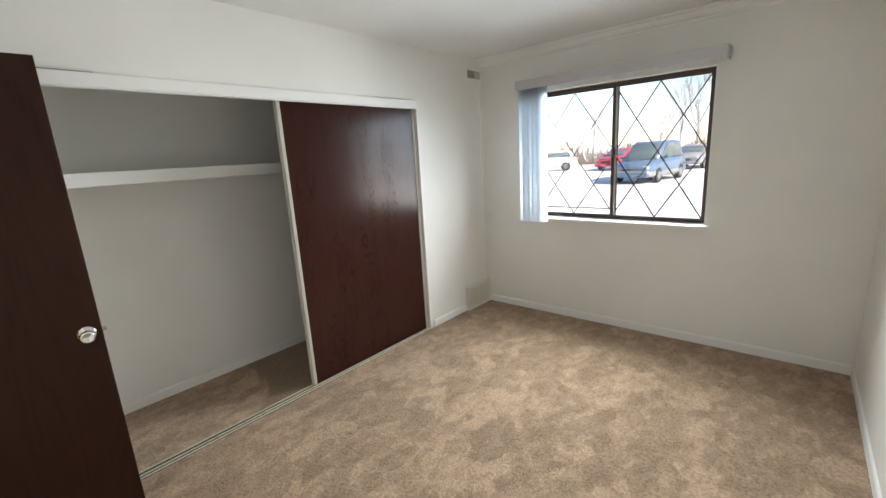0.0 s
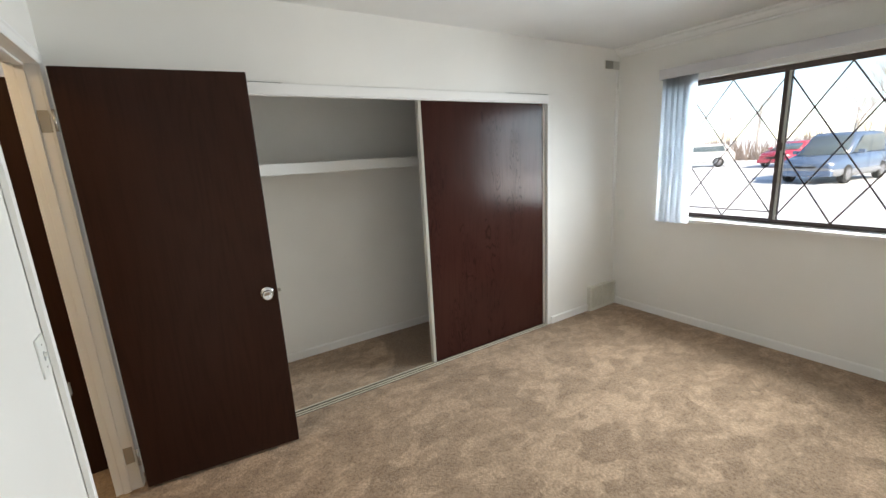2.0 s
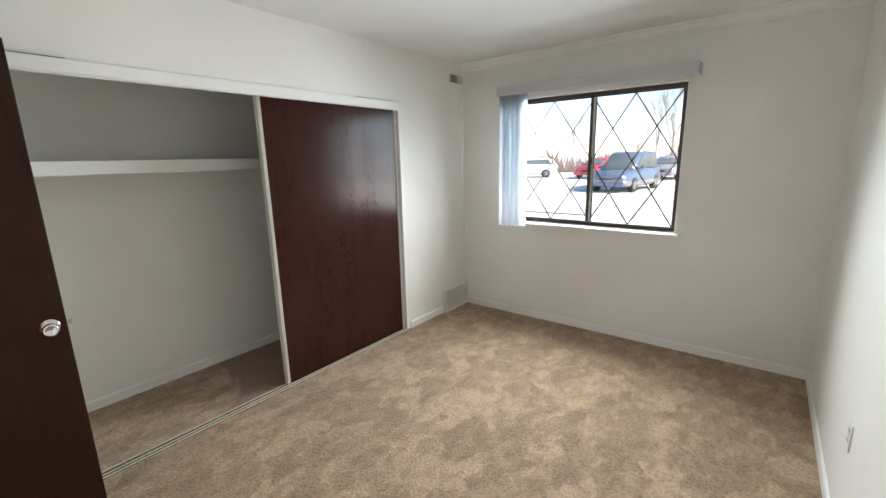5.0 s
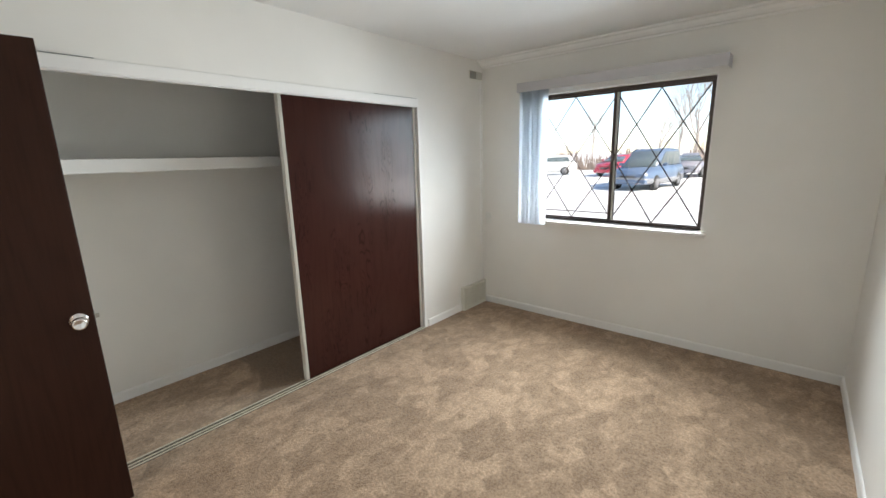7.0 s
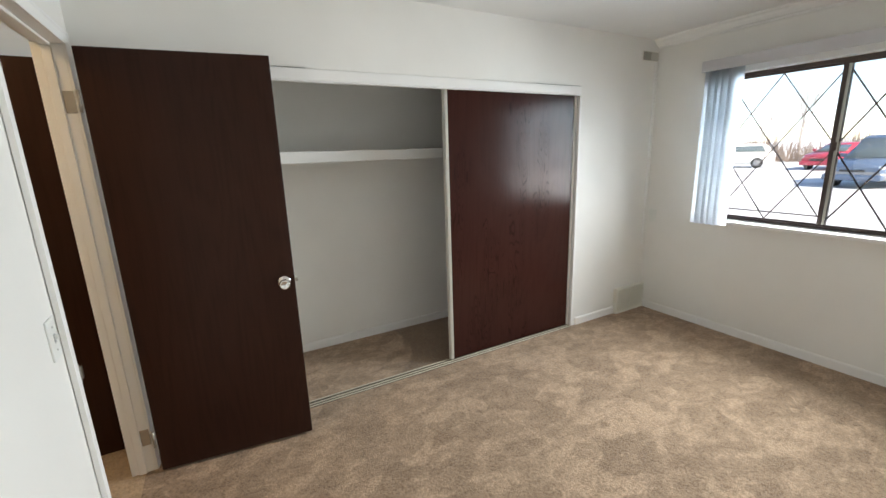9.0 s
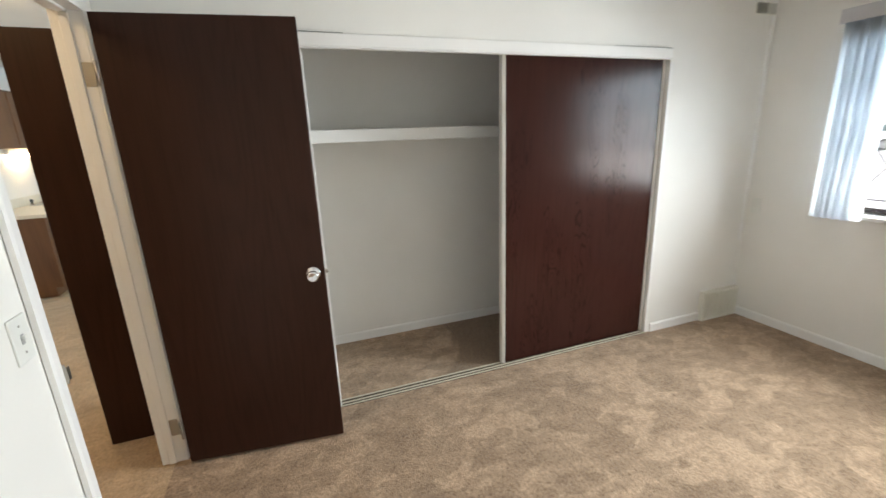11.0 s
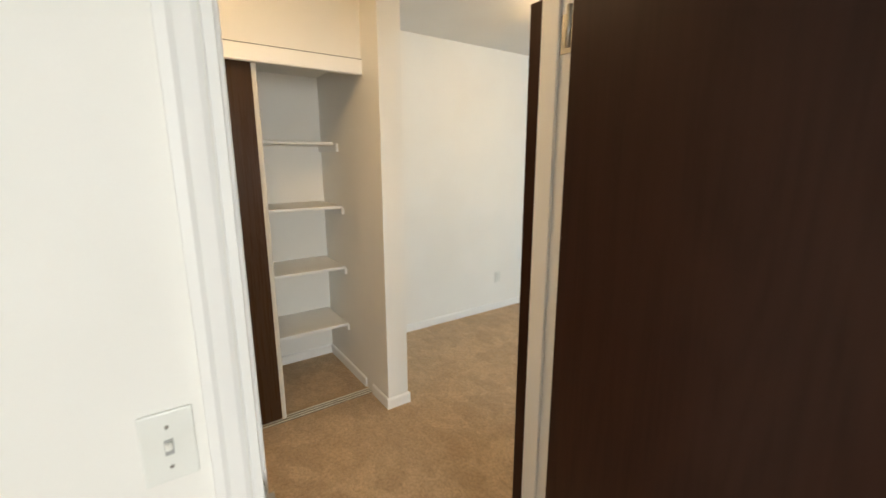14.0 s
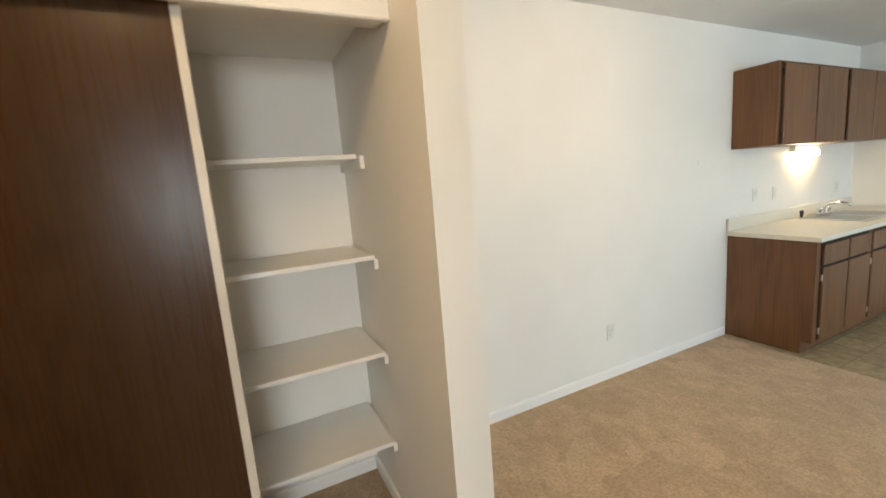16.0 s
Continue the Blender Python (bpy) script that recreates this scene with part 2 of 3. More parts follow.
def bm_lathe(profile, axis="z", at=(0, 0, 0), seg=28):
    """A turned shape; profile: (radius, height) from one end to the other."""
    bm = bmesh.new()
    rings = []
    for r, h in profile:
        ring = []
        for i in range(seg):
            a = 2 * math.pi * i / seg
            p = (r * math.cos(a), r * math.sin(a), h)
            ring.append(bm.verts.new(p))
        rings.append(ring)
    for a, b in zip(rings, rings[1:]):
        for i in range(seg):
            bm.faces.new((a[i], a[(i + 1) % seg], b[(i + 1) % seg], b[i]))
    bm.faces.new(reversed(rings[0]))
    bm.faces.new(rings[-1])
    for f in bm.faces:
        f.smooth = True
    turn = {"z": Matrix(), "x": Matrix.Rotation(radians(90), 4, "Y"), "y": Matrix.Rotation(radians(-90), 4, "X"), "-y": Matrix.Rotation(radians(90), 4, "X")}[axis]
    bmesh.ops.transform(bm, matrix=Matrix.Translation(at) @ turn, verts=bm.verts[:])
    bmesh.ops.recalc_face_normals(bm, faces=bm.faces[:])
    return bm


def bm_tube(points, r, seg=8):
    """A round bar along a polyline."""
    bm = bmesh.new()
    pts = [Vector(p) for p in points]
    rings = []
    for i, p in enumerate(pts):
        d = (pts[min(i + 1, len(pts) - 1)] - pts[max(i - 1, 0)]).normalized()
        side = d.cross(Vector((0, 0, 1))) if abs(d.z) < 0.95 else d.cross(Vector((1, 0, 0)))
        side.normalize()
        up = side.cross(d)
        rr = r[i] if isinstance(r, (list, tuple)) else r
        rings.append([bm.verts.new(p + (side * math.cos(2 * math.pi * k / seg) + up * math.sin(2 * math.pi * k / seg)) * rr) for k in range(seg)])
    for a, b in zip(rings, rings[1:]):
        for k in range(seg):
            f = bm.faces.new((a[k], a[(k + 1) % seg], b[(k + 1) % seg], b[k]))
            f.smooth = True
    bm.faces.new(reversed(rings[0]))
    bm.faces.new(rings[-1])
    bmesh.ops.recalc_face_normals(bm, faces=bm.faces[:])
    return bm


def bm_profile(pts, x0, x1, axis="x"):
    """A closed outline (u, z) drawn out from x0 to x1 along an axis; u is the other level axis."""
    bm = bmesh.new()
    put = (lambda s, u, z: (s, u, z)) if axis == "x" else (lambda s, u, z: (u, s, z))
    a = [bm.verts.new(put(x0, u, z)) for u, z in pts]
    b = [bm.verts.new(put(x1, u, z)) for u, z in pts]
    n = len(pts)
    for i in range(n):
        bm.faces.new((a[i], a[(i + 1) % n], b[(i + 1) % n], b[i]))
    bm.faces.new(list(reversed(a)))
    bm.faces.new(b)
    bmesh.ops.recalc_face_normals(bm, faces=bm.faces[:])
    return bm


def part(name, bm, mat, parent=None, label=""):
    me = bpy.data.meshes.new(name)
    bm.to_mesh(me)
    bm.free()
    me.materials.append(mat)
    ob = new(name, me)
    if parent is not None:
        ob.parent = parent
    if label:
        ob["label"] = label
    return ob


def thing(name, m, label, category, group="", kind=""):
    ob = new(name)
    ob.matrix_basis = m
    ob.empty_display_size = 0.1
    return tagged(ob, label, category, group, kind)


def structure(name, bm, mat, label, category):
    return tagged(part(name, bm, mat), label, category, kind="structure")


def wall_boxes(axis, a0, a1, f0, f1, z0, z1, holes=()):
    """Boxes of a wall along an axis with openings (a from, a to, z from, z to) right through it."""
    cuts = sorted({a0, a1, *[h[0] for h in holes], *[h[1] for h in holes]})
    out = []
    for u0, u1 in zip(cuts, cuts[1:]):
        spans = [(z0, z1)]
        for h in holes:
            if h[0] <= u0 and h[1] >= u1:
                spans = [(s0, s1) for a, b in spans for s0, s1 in ((a, min(b, h[2])), (max(a, h[3]), b)) if s1 - s0 > 1e-4]
        for s0, s1 in spans:
            out.append((u0, u1, f0, f1, s0, s1) if axis == "x" else (f0, f1, u0, u1, s0, s1))
    return out


# ---- the rooms ----
XR, YW = 2.92, 4.10             # bedroom's far side wall and window wall
CB, CL, CR = 2.475, 2.545, 2.70  # ceilings of bedroom and of hall and living room, wall tops
DX0, DX1, DH = 0.13, 0.900, 2.06  # bedroom doorway
CY0, CY1, CH = 0.80, 3.135, 2.0   # closet opening
HX0, HX1, HH = -0.066, 1.135, 2.03  # hall closet opening
YL = -2.415                     # wall of living room and kitchen
WX0, WX1, WZ0, WZ1 = 0.51, 2.015, 0.95, 2.14

structure("wall_closet", bm_boxes(wall_boxes("y", 0.0, YW, -0.10, 0.0, 0, CR, [(CY0, CY1, 0, CH)])), WALL,
          "off-white painted bedroom wall with a wide closet opening", "wall")
structure("wall_window", bm_boxes(wall_boxes("x", -0.92, XR, YW, YW + 0.18, 0, CR, [(WX0, WX1, WZ0, WZ1)])), WALL,
          "off-white painted bedroom wall with a window opening", "wall")
structure("wall_side", bm_boxes([(XR, XR + 0.12, -2.53, YW + 0.18, 0, CR)]), WALL, "plain off-white painted bedroom side wall", "wall")
structure("wall_door", bm_boxes(wall_boxes("x", -0.92, XR, -0.09, 0.0, 0, CR, [(DX0 - 0.018, DX1 + 0.018, 0, DH + 0.018)])), WALL,
          "off-white painted wall between bedroom and hall with a doorway", "wall")
structure("wall_closet_back", bm_boxes([(-0.92, -0.82, 0.0, YW, 0, CR)]), WALL, "off-white painted back wall of the bedroom closet", "wall")
structure("wall_closet_end_1", bm_boxes([(-0.82, -0.10, 0.65, 0.75, 0, CR)]), WALL, "off-white painted end wall of the bedroom closet", "wall")
structure("wall_closet_end_2", bm_boxes([(-0.82, -0.10, 3.19, 3.29, 0, CR)]), WALL, "off-white painted end wall of the bedroom closet", "wall")
structure("wall_living", bm_boxes([(-5.62, XR, YL - 0.12, YL, 0, CR)]), WALL, "white painted wall of the living room and kitchen", "wall")
structure("wall_partition", bm_box(-0.205, HX0, YL, -1.43, 0, CR), WALL, "white painted end of the partition beside the hall closet", "wall")
structure("wall_hall_closet", bm_boxes(wall_boxes("x", HX0, XR, -1.75, -1.65, 0, CR, [(HX0, HX1, 0, HH)])), WALL,
          "cream painted hall wall above and beside a closet opening", "wall")
structure("wall_hall_closet_end", bm_boxes([(1.20, 1.30, YL, -1.75, 0, CR)]), WALL, "white painted end wall of the hall closet", "wall")
structure("wall_hall_end", bm_boxes([(2.1, 2.2, -1.65, -0.09, 0, CR)]), WALL, "off-white painted end wall of the hall", "wall")
structure("wall_kitchen_end", bm_boxes([(-5.62, -5.50, YL, YW + 0.18, 0, CR)]), WALL, "cream painted end wall of the kitchen", "wall")
structure("wall_living_window", bm_boxes(wall_boxes("x", -5.50, -0.92, YW, YW + 0.18, 0, CR, [(-4.05, -1.85, 0.4, 2.1)])), WALL,
          "white painted living room wall with a window opening", "wall")
structure("ceiling", bm_boxes([(-0.82, XR, 0.0, YW, CB, CR - 0.05)]), CEIL, "white painted bedroom ceiling", "ceiling")
structure("ceiling_hall", bm_boxes([(-5.50, -0.92, YL, YW, CL, CR - 0.05), (-0.92, XR, YL, -0.09, CL, CR - 0.05)]), CEIL,
          "white painted ceiling of hall and living room", "ceiling")
structure("ceiling_hall_closet", bm_boxes([(HX0, 1.20, YL, -1.75, 2.117, 2.16)]), WALL, "white painted low ceiling inside the hall closet", "ceiling")
structure("roof", bm_boxes([(-5.62, XR + 0.12, YL - 0.12, YW + 0.18, CR, CR + 0.12)]), CEIL, "flat roof slab", "roof")
structure("floor_hall", bm_boxes([(-0.82, XR, YL, -0.045, -0.08, 0.0)]), CARPET_HALL, "beige cut-pile carpet of the hall", "carpet")
structure("floor_living", bm_boxes([(-3.20, -0.82, YL, YW, -0.08, 0.0)]), CARPET_HALL, "beige cut-pile carpet of the living room", "carpet")
structure("floor_dining", bm_boxes([(-5.50, -3.20, -0.6, YW, -0.08, 0.0)]), CARPET_HALL, "beige cut-pile carpet beside the kitchen", "carpet")
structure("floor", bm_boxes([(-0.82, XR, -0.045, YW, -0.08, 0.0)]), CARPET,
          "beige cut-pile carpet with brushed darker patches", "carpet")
structure("floor_kitchen", bm_boxes([(-5.50, -3.20, YL, -0.6, -0.08, -0.004)]), VINYL, "mottled beige vinyl kitchen floor", "floor")


def baseboard(axis, a0, a1, face, out):
    """A skirting board with a rounded top; out: +1 or -1, the side that faces the room."""
    t = 0.012 * out
    pts = [(face, 0.0), (face + t, 0.0), (face + t, 0.058), (face + t * 0.7, 0.066), (face + t * 0.3, 0.070), (face, 0.070)]
    return structure("baseboard", bm_profile(pts, a0, a1, axis), TRIM, "white painted wooden baseboard", "baseboard")


baseboard("y", 3.185, 3.695, 0.0, 1)
baseboard("x", 0.012, XR, YW, -1)
baseboard("y", 0.0, YW - 0.012, XR, -1)
baseboard("x", 0.966, XR - 0.012, 0.0, 1)
baseboard("y", 0.75, 3.19, -0.82, 1)
baseboard("x", -0.808, -0.10, 0.75, 1)
baseboard("x", -3.25, -0.205, YL, 1)
baseboard("x", HX0 + 0.012, 1.2, YL, 1)
baseboard("y", YL, -1.75, HX0, 1)
baseboard("y", -1.645, -1.43, HX0, 1)
baseboard("x", -0.217, HX0 + 0.012, -1.43, 1)
baseboard("y", YL + 0.012, -1.43, -0.205, -1)

# crown strip of the window wall
structure("trim", bm_profile([(YW, 2.405), (YW - 0.012, 2.405), (YW - 0.016, 2.418), (YW - 0.035, 2.424), (YW - 0.055, 2.440), (YW - 0.066, 2.456), (YW - 0.085, 2.460), (YW - 0.095, 2.466), (YW - 0.095, 2.475), (YW, 2.475)], 0.0, XR),
          TRIM, "white painted crown moulding along the window wall", "moulding")

# ---- doorway and bedroom door ----
frame_b = thing("door_frame", pose(0, 0, 0), "white painted wooden door frame of the bedroom doorway", "door frame", kind="structure")
part("jamb", bm_box(DX0 - 0.018, DX0, -0.094, 0.003, 0, DH, 0.002), TRIM, frame_b)
part("jamb", bm_box(DX1, DX1 + 0.018, -0.094, 0.003, 0, DH, 0.002), TRIM, frame_b)
part("head_jamb", bm_box(DX0 - 0.018, DX1 + 0.018, -0.094, 0.003, DH, DH + 0.018, 0.002), TRIM, frame_b)
part("door_stop", bm_box(DX0, DX0 + 0.010, -0.070, -0.036, 0, DH - 0.010, 0.003), TRIM, frame_b)
part("door_stop", bm_box(DX1 - 0.013, DX1, -0.070, -0.036, 0, DH - 0.010, 0.003), TRIM, frame_b)
part("door_stop", bm_box(DX0, DX1, -0.070, -0.036, DH - 0.010, DH, 0.003), TRIM, frame_b)


def casing_profile(side, face, out):
    """Plan outline of a moulded casing from the jamb outwards; side: +1 or -1 along x."""
    w = 0.056
    return [(0.004 * side, face), (0.004 * side, face + 0.008 * out), (0.012 * side, face + 0.011 * out), (0.034 * side, face + 0.013 * out),
            (0.042 * side, face + 0.016 * out), (w * side, face + 0.014 * out), (w * side, face)]


def bm_upright(pts, z0, z1, dx=0.0):
    bm = bmesh.new()
    a = [bm.verts.new((x + dx, y, z0)) for x, y in pts]
    b = [bm.verts.new((x + dx, y, z1)) for x, y in pts]
    n = len(pts)
    for i in range(n):
        bm.faces.new((a[i], a[(i + 1) % n], b[(i + 1) % n], b[i]))
    bm.faces.new(list(reversed(a)))
    bm.faces.new(b)
    bmesh.ops.recalc_face_normals(bm, faces=bm.faces[:])
    return bm


for face, out in ((0.003, 1), (-0.093, -1)):
    part("casing", bm_upright(casing_profile(1, face, out), 0, DH + 0.004, DX1 + 0.018), TRIM, frame_b)
    part("casing", bm_upright(casing_profile(-1, face, out), 0, DH + 0.004, DX0 + 0.004), TRIM, frame_b)
    head = [(face, DH), (face + 0.008 * out, DH), (face + 0.011 * out, DH + 0.010), (face + 0.013 * out, DH + 0.034),
            (face + 0.016 * out, DH + 0.042), (face + 0.014 * out, DH + 0.05), (face, DH + 0.05)]
    part("head_casing", bm_profile(head, DX0 - 0.05, DX1 + 0.07), TRIM, frame_b)
strike = part("strike_plate", bm_boxes([(DX1 - 0.003, DX1 - 0.0005, -0.034, 0.008, 0.90, 0.96), (DX1 - 0.015, DX1 - 0.0005, 0.008, 0.011, 0.91, 0.95)]), NICKEL, frame_b, "dull nickel strike plate")
for z in (0.20, 1.83):
    part("hinge_leaf", bm_box(DX0 + 0.0005, DX0 + 0.003, -0.034, 0.004, z - 0.045, z + 0.045, 0.001), NICKEL, frame_b, "paint-smeared nickel hinge leaf")


def knob_parts(parent, x, z, side):
    """A round door knob on a rosette, on the leaf's face y=0 (side -1) or behind it (side +1)."""
    y0 = 0.0 if side < 0 else 0.035
    axis = "-y" if side < 0 else "y"
    k = part("knob", bm_lathe([(0.034, 0), (0.034, 0.003), (0.031, 0.008), (0.020, 0.011), (0.013, 0.016), (0.012, 0.030), (0.019, 0.036), (0.026, 0.044),
                               (0.0275, 0.054), (0.025, 0.062), (0.020, 0.066), (0.017, 0.064), (0.012, 0.062)], axis, (x, y0, z)), CHROME, parent, "polished chrome knob with a round rosette")
    return k


def slab_door(name, m, w, h, z0, mat, label):
    d = thing(name, m, label, "door", kind="structure")
    part("leaf", bm_box(0, w, 0, 0.035, z0, h, 0.0025), mat, d)
    return d


# open about 84 degrees, standing in front of the closet
door_1 = slab_door("door_1", pose(0.1825, 0.037, 0, 0, 0, 83.15), 0.745, 2.045, 0.018, DOORWOOD, "dark espresso flush wooden door, standing open into the bedroom")
knob_parts(door_1, 0.692, 0.934, -1)
knob_parts(door_1, 0.692, 0.934, 1)
part("latch", bm_box(0.743, 0.762, 0.011, 0.024, 0.926, 0.944, 0.003), NICKEL, door_1, "nickel latch bolt")
part("latch_plate", bm_box(0.7435, 0.7465, 0.006, 0.029, 0.905, 0.965, 0.001), NICKEL, door_1)
for z in (0.20, 1.83):
    part("hinge", bm_lathe([(0.006, -0.045), (0.006, 0.045)], "z", (-0.012, 0.004, z), 12), NICKEL, door_1, "nickel hinge knuckle")

# narrow folding door of the hall, swung out into the passage
door_2 = slab_door("door_2", pose(-0.118, -0.385, 0, 0, 0, 90), 0.288, 2.045, 0.022, DOORWOOD, "dark brown flush wooden folding door, open into the hall")

# ---- bedroom closet ----
hdr = thing("closet_header", pose(0, 0, 0), "white painted fascia board over the bedroom closet opening", "fascia", kind="structure")
part("board", bm_box(0.001, 0.022, CY0 - 0.07, 3.132, 1.982, 2.046, 0.003), TRIM, hdr)
part("lip", bm_box(0.001, 0.026, CY0 - 0.07, 3.132, 1.976, 1.988, 0.004), TRIM, hdr)
part("joint_shade_line", bm_box(0.0005, 0.0215, CY0 - 0.02, 1.0, 2.0465, 2.0478), SLOT, hdr, "dark line above the board, open joint and edge shade")
# dark strip standing for the shadow along the board's top edge
part("joint_shade_line", bm_box(0.0005, 0.0215, 2.66, 3.12, 2.0465, 2.0474), SLOT, hdr, "dark line above the board, open joint and edge shade")
part("jamb_strip", bm_box(-0.055, 0.006, CY1 - 0.003, CY1 + 0.022, 0, 1.965, 0.003), TRIM, hdr)
part("jamb_strip", bm_box(-0.055, 0.006, CY0 - 0.022, CY0 + 0.003, 0, 1.965, 0.003), TRIM, hdr)


def sliding_door(name, m, w, h, mat, label, thick=0.03):
    """A flush sliding panel with edge channels; local x runs along it, y=0 is its face, depth to +y."""
    d = thing(name, m, label, "sliding door", kind="structure")
    part("panel", bm_box(0.012, w - 0.012, 0.002, thick, 0.016, h, 0.001), mat, d)
    for x0 in (0.0, w - 0.024):
        part("edge_channel", bm_boxes([(x0, x0 + 0.024, -0.003, thick + 0.003, 0.016, h), (x0 + 0.003, x0 + 0.007, -0.006, -0.003, 0.016, h),
                                       (x0 + 0.016, x0 + 0.020, -0.006, -0.003, 0.016, h)]), CHANNEL, d, "off-white painted metal edge channel")
    return d


door_3 = sliding_door("door_3", pose(-0.022, 1.893, 0, 0, 0, 90), 1.232, 1.996, SLIDEWOOD, "dark mahogany-stained oak sliding closet door with white edges, closed over half the closet")

track = thing("floor_track", pose(-0.020, 0, 0), "double aluminium floor track of the sliding closet doors", "track")
part("base_strip", bm_box(-0.033, 0.033, CY0, CY1, 0.0, 0.004), ALU_GROOVE, track)
for x in (-0.030, 0.003, 0.030):
    part("rib", bm_box(x - 0.0028, x + 0.0028, CY0, CY1, 0.004, 0.011, 0.001), ALU_RIB, track)

shelf = thing("closet_shelf", pose(-0.82, 0, 0), "white painted closet shelf with a deep front board", "shelf")
part("board", bm_box(0.0, 0.36, 0.7705, 3.188, 1.580, 1.603, 0.002), SHELF, shelf)
part("front_board", bm_box(0.36, 0.380, 0.7705, 3.188, 1.530, 1.607, 0.003), SHELF, shelf)
part("cleat", bm_box(0.0, 0.395, 0.7505, 0.770, 1.526, 1.600, 0.003), SHELF, shelf)

# ---- window ----
win = thing("window_1", pose(0, 0, 0), "bronze metal slider window with a diamond lattice, closed", "window", kind="structure")
FY = 4.185
part("reveal_head", bm_box(WX0, WX1, YW - 0.004, FY + 0.03, 2.096, WZ1, 0.002), TRIM, win)
part("reveal_side", bm_box(WX0, WX0 + 0.012, YW - 0.004, FY + 0.03, WZ0 + 0.01, 2.096), TRIM, win)
part("reveal_side", bm_box(WX1 - 0.012, WX1, YW - 0.004, FY + 0.03, WZ0 + 0.01, 2.096), TRIM, win)
part("window_sill", bm_box(0.485, 2.040, 4.035, FY + 0.03, 0.932, 0.958, 0.006, 2), TRIM, win, "white painted wooden window sill")
wx0, wx1, wz0, wz1 = WX0 + 0.012, WX1 - 0.012, 0.960, 2.096
part("window_frame", bm_boxes([(wx0, wx1, FY, FY + 0.05, wz0, wz0 + 0.018), (wx0, wx1, FY, FY + 0.05, wz1 - 0.028, wz1),
                               (wx0, wx0 + 0.018, FY, FY + 0.05, wz0 + 0.018, wz1 - 0.028), (wx1 - 0.018, wx1, FY, FY + 0.05, wz0 + 0.018, wz1 - 0.028)]), BRONZE, win)
mid = 1.290
for i, (a, b, y) in enumerate(((wx0 + 0.016, mid + 0.022, FY + 0.028), (mid - 0.022, wx1 - 0.016, FY + 0.006))):
    z0, z1 = wz0 + 0.016, wz1 - 0.026
    part("sash", bm_boxes([(a, b, y, y + 0.018, z0, z0 + 0.013), (a, b, y, y + 0.018, z1 - 0.015, z1), (a, a + 0.022, y, y + 0.018, z0 + 0.013, z1 - 0.015),
                           (b - 0.022, b, y, y + 0.018, z0 + 0.013, z1 - 0.015)]), BRONZE, win)
    ia, ib, iz0, iz1 = a + 0.020, b - 0.020, z0 + 0.011, z1 - 0.013
    pane = part("pane", bm_box(ia, ib, y + 0.007, y + 0.011, iz0, iz1), GLASS, win)
    pane.visible_shadow = False
    mx, mz = (ia + ib) / 2, (iz0 + iz1) / 2
    yy = y + 0.014
    for p, q in (((ia, iz0), (ib, iz1)), ((ia, iz1), (ib, iz0)), ((mx, iz1), (ia, mz)), ((mx, iz1), (ib, mz)), ((mx, iz0), (ia, mz)), ((mx, iz0), (ib, mz))):
        part("lattice_bar", bm_tube([(p[0], yy, p[1]), (q[0], yy, q[1])], (0.0042, 0.0054)[i], 6), BRONZE, win)
part("meeting_strip", bm_box(mid + 0.006, mid + 0.022, FY + 0.001, FY + 0.0055, wz0 + 0.03, wz1 - 0.04, 0.001), ALU, win, "bare aluminium strip on the meeting stile")
part("latch", bm_box(mid - 0.012, mid + 0.016, FY - 0.010, FY + 0.006, 1.50, 1.56, 0.004), BRONZE, win, "bronze sash latch")
part("screen_rail", bm_box(wx0 + 0.02, mid, FY + 0.052, FY + 0.060, 1.035, 1.043), BRONZE, win)

blind = thing("vertical_blind", pose(0, 0, 0), "white vinyl vertical blind drawn aside under a plain valance", "blind")
part("valance", bm_boxes([(0.485, 2.082, 3.940, 3.946, 2.116, 2.196), (0.485, 2.082, 3.946, 4.0995, 2.190, 2.196), (0.485, 0.491, 3.946, 4.0995, 2.116, 2.190),
                          (2.076, 2.082, 3.946, 4.0995, 2.116, 2.190)]), VALANCE, blind, "pale grey valance board")
part("headrail", bm_box(0.495, 2.07, 3.965, 4.015, 2.128, 2.160, 0.003), PLATE, blind)
for i in range(9):
    bm = bmesh.new()
    n = 6
    ang = radians((22, 58, 30, 64, 20, 60, 28, 66, 24)[i])
    cx, cy = 0.540 + i * 0.0235, 3.990
    rows = []
    for z in (0.928, 2.130):
        rows.append([bm.verts.new((cx + math.cos(ang) * (k / n - 0.5) * 0.085 - math.sin(ang) * 0.005 * (1 - (2 * k / n - 1) ** 2),
                                   cy - 0.003 + math.sin(ang) * (k / n - 0.5) * 0.085 + math.cos(ang) * 0.005 * (1 - (2 * k / n - 1) ** 2), z)) for k in range(n + 1)])
    for k in range(n):
        bm.faces.new((rows[0][k], rows[0][k + 1], rows[1][k + 1], rows[1][k])).smooth = True
    bmesh.ops.solidify(bm, geom=bm.faces[:], thickness=0.0008)
    part("vane", bm, VANE, blind)

# ---- bedroom fittings ----
# darker beige backing puts the shade between the fins into the colour
REGISTER_BACK = plain("register_recess_shade", (0.56, 0.51, 0.38), 0.5)
reg = thing("wall_register", pose(0, 0, 0), "cream enamelled steel baseboard air register", "register")
part("face_frame", bm_boxes([(0.0, 0.042, 3.697, 3.712, 0.0, 0.247), (0.0, 0.042, 4.072, 4.087, 0.0, 0.247), (0.0, 0.042, 3.712, 4.072, 0.0, 0.022),
                             (0.0, 0.042, 3.712, 4.072, 0.230, 0.247), (0.0, 0.040, 3.884, 3.898, 0.022, 0.230)]), REGISTER, reg)
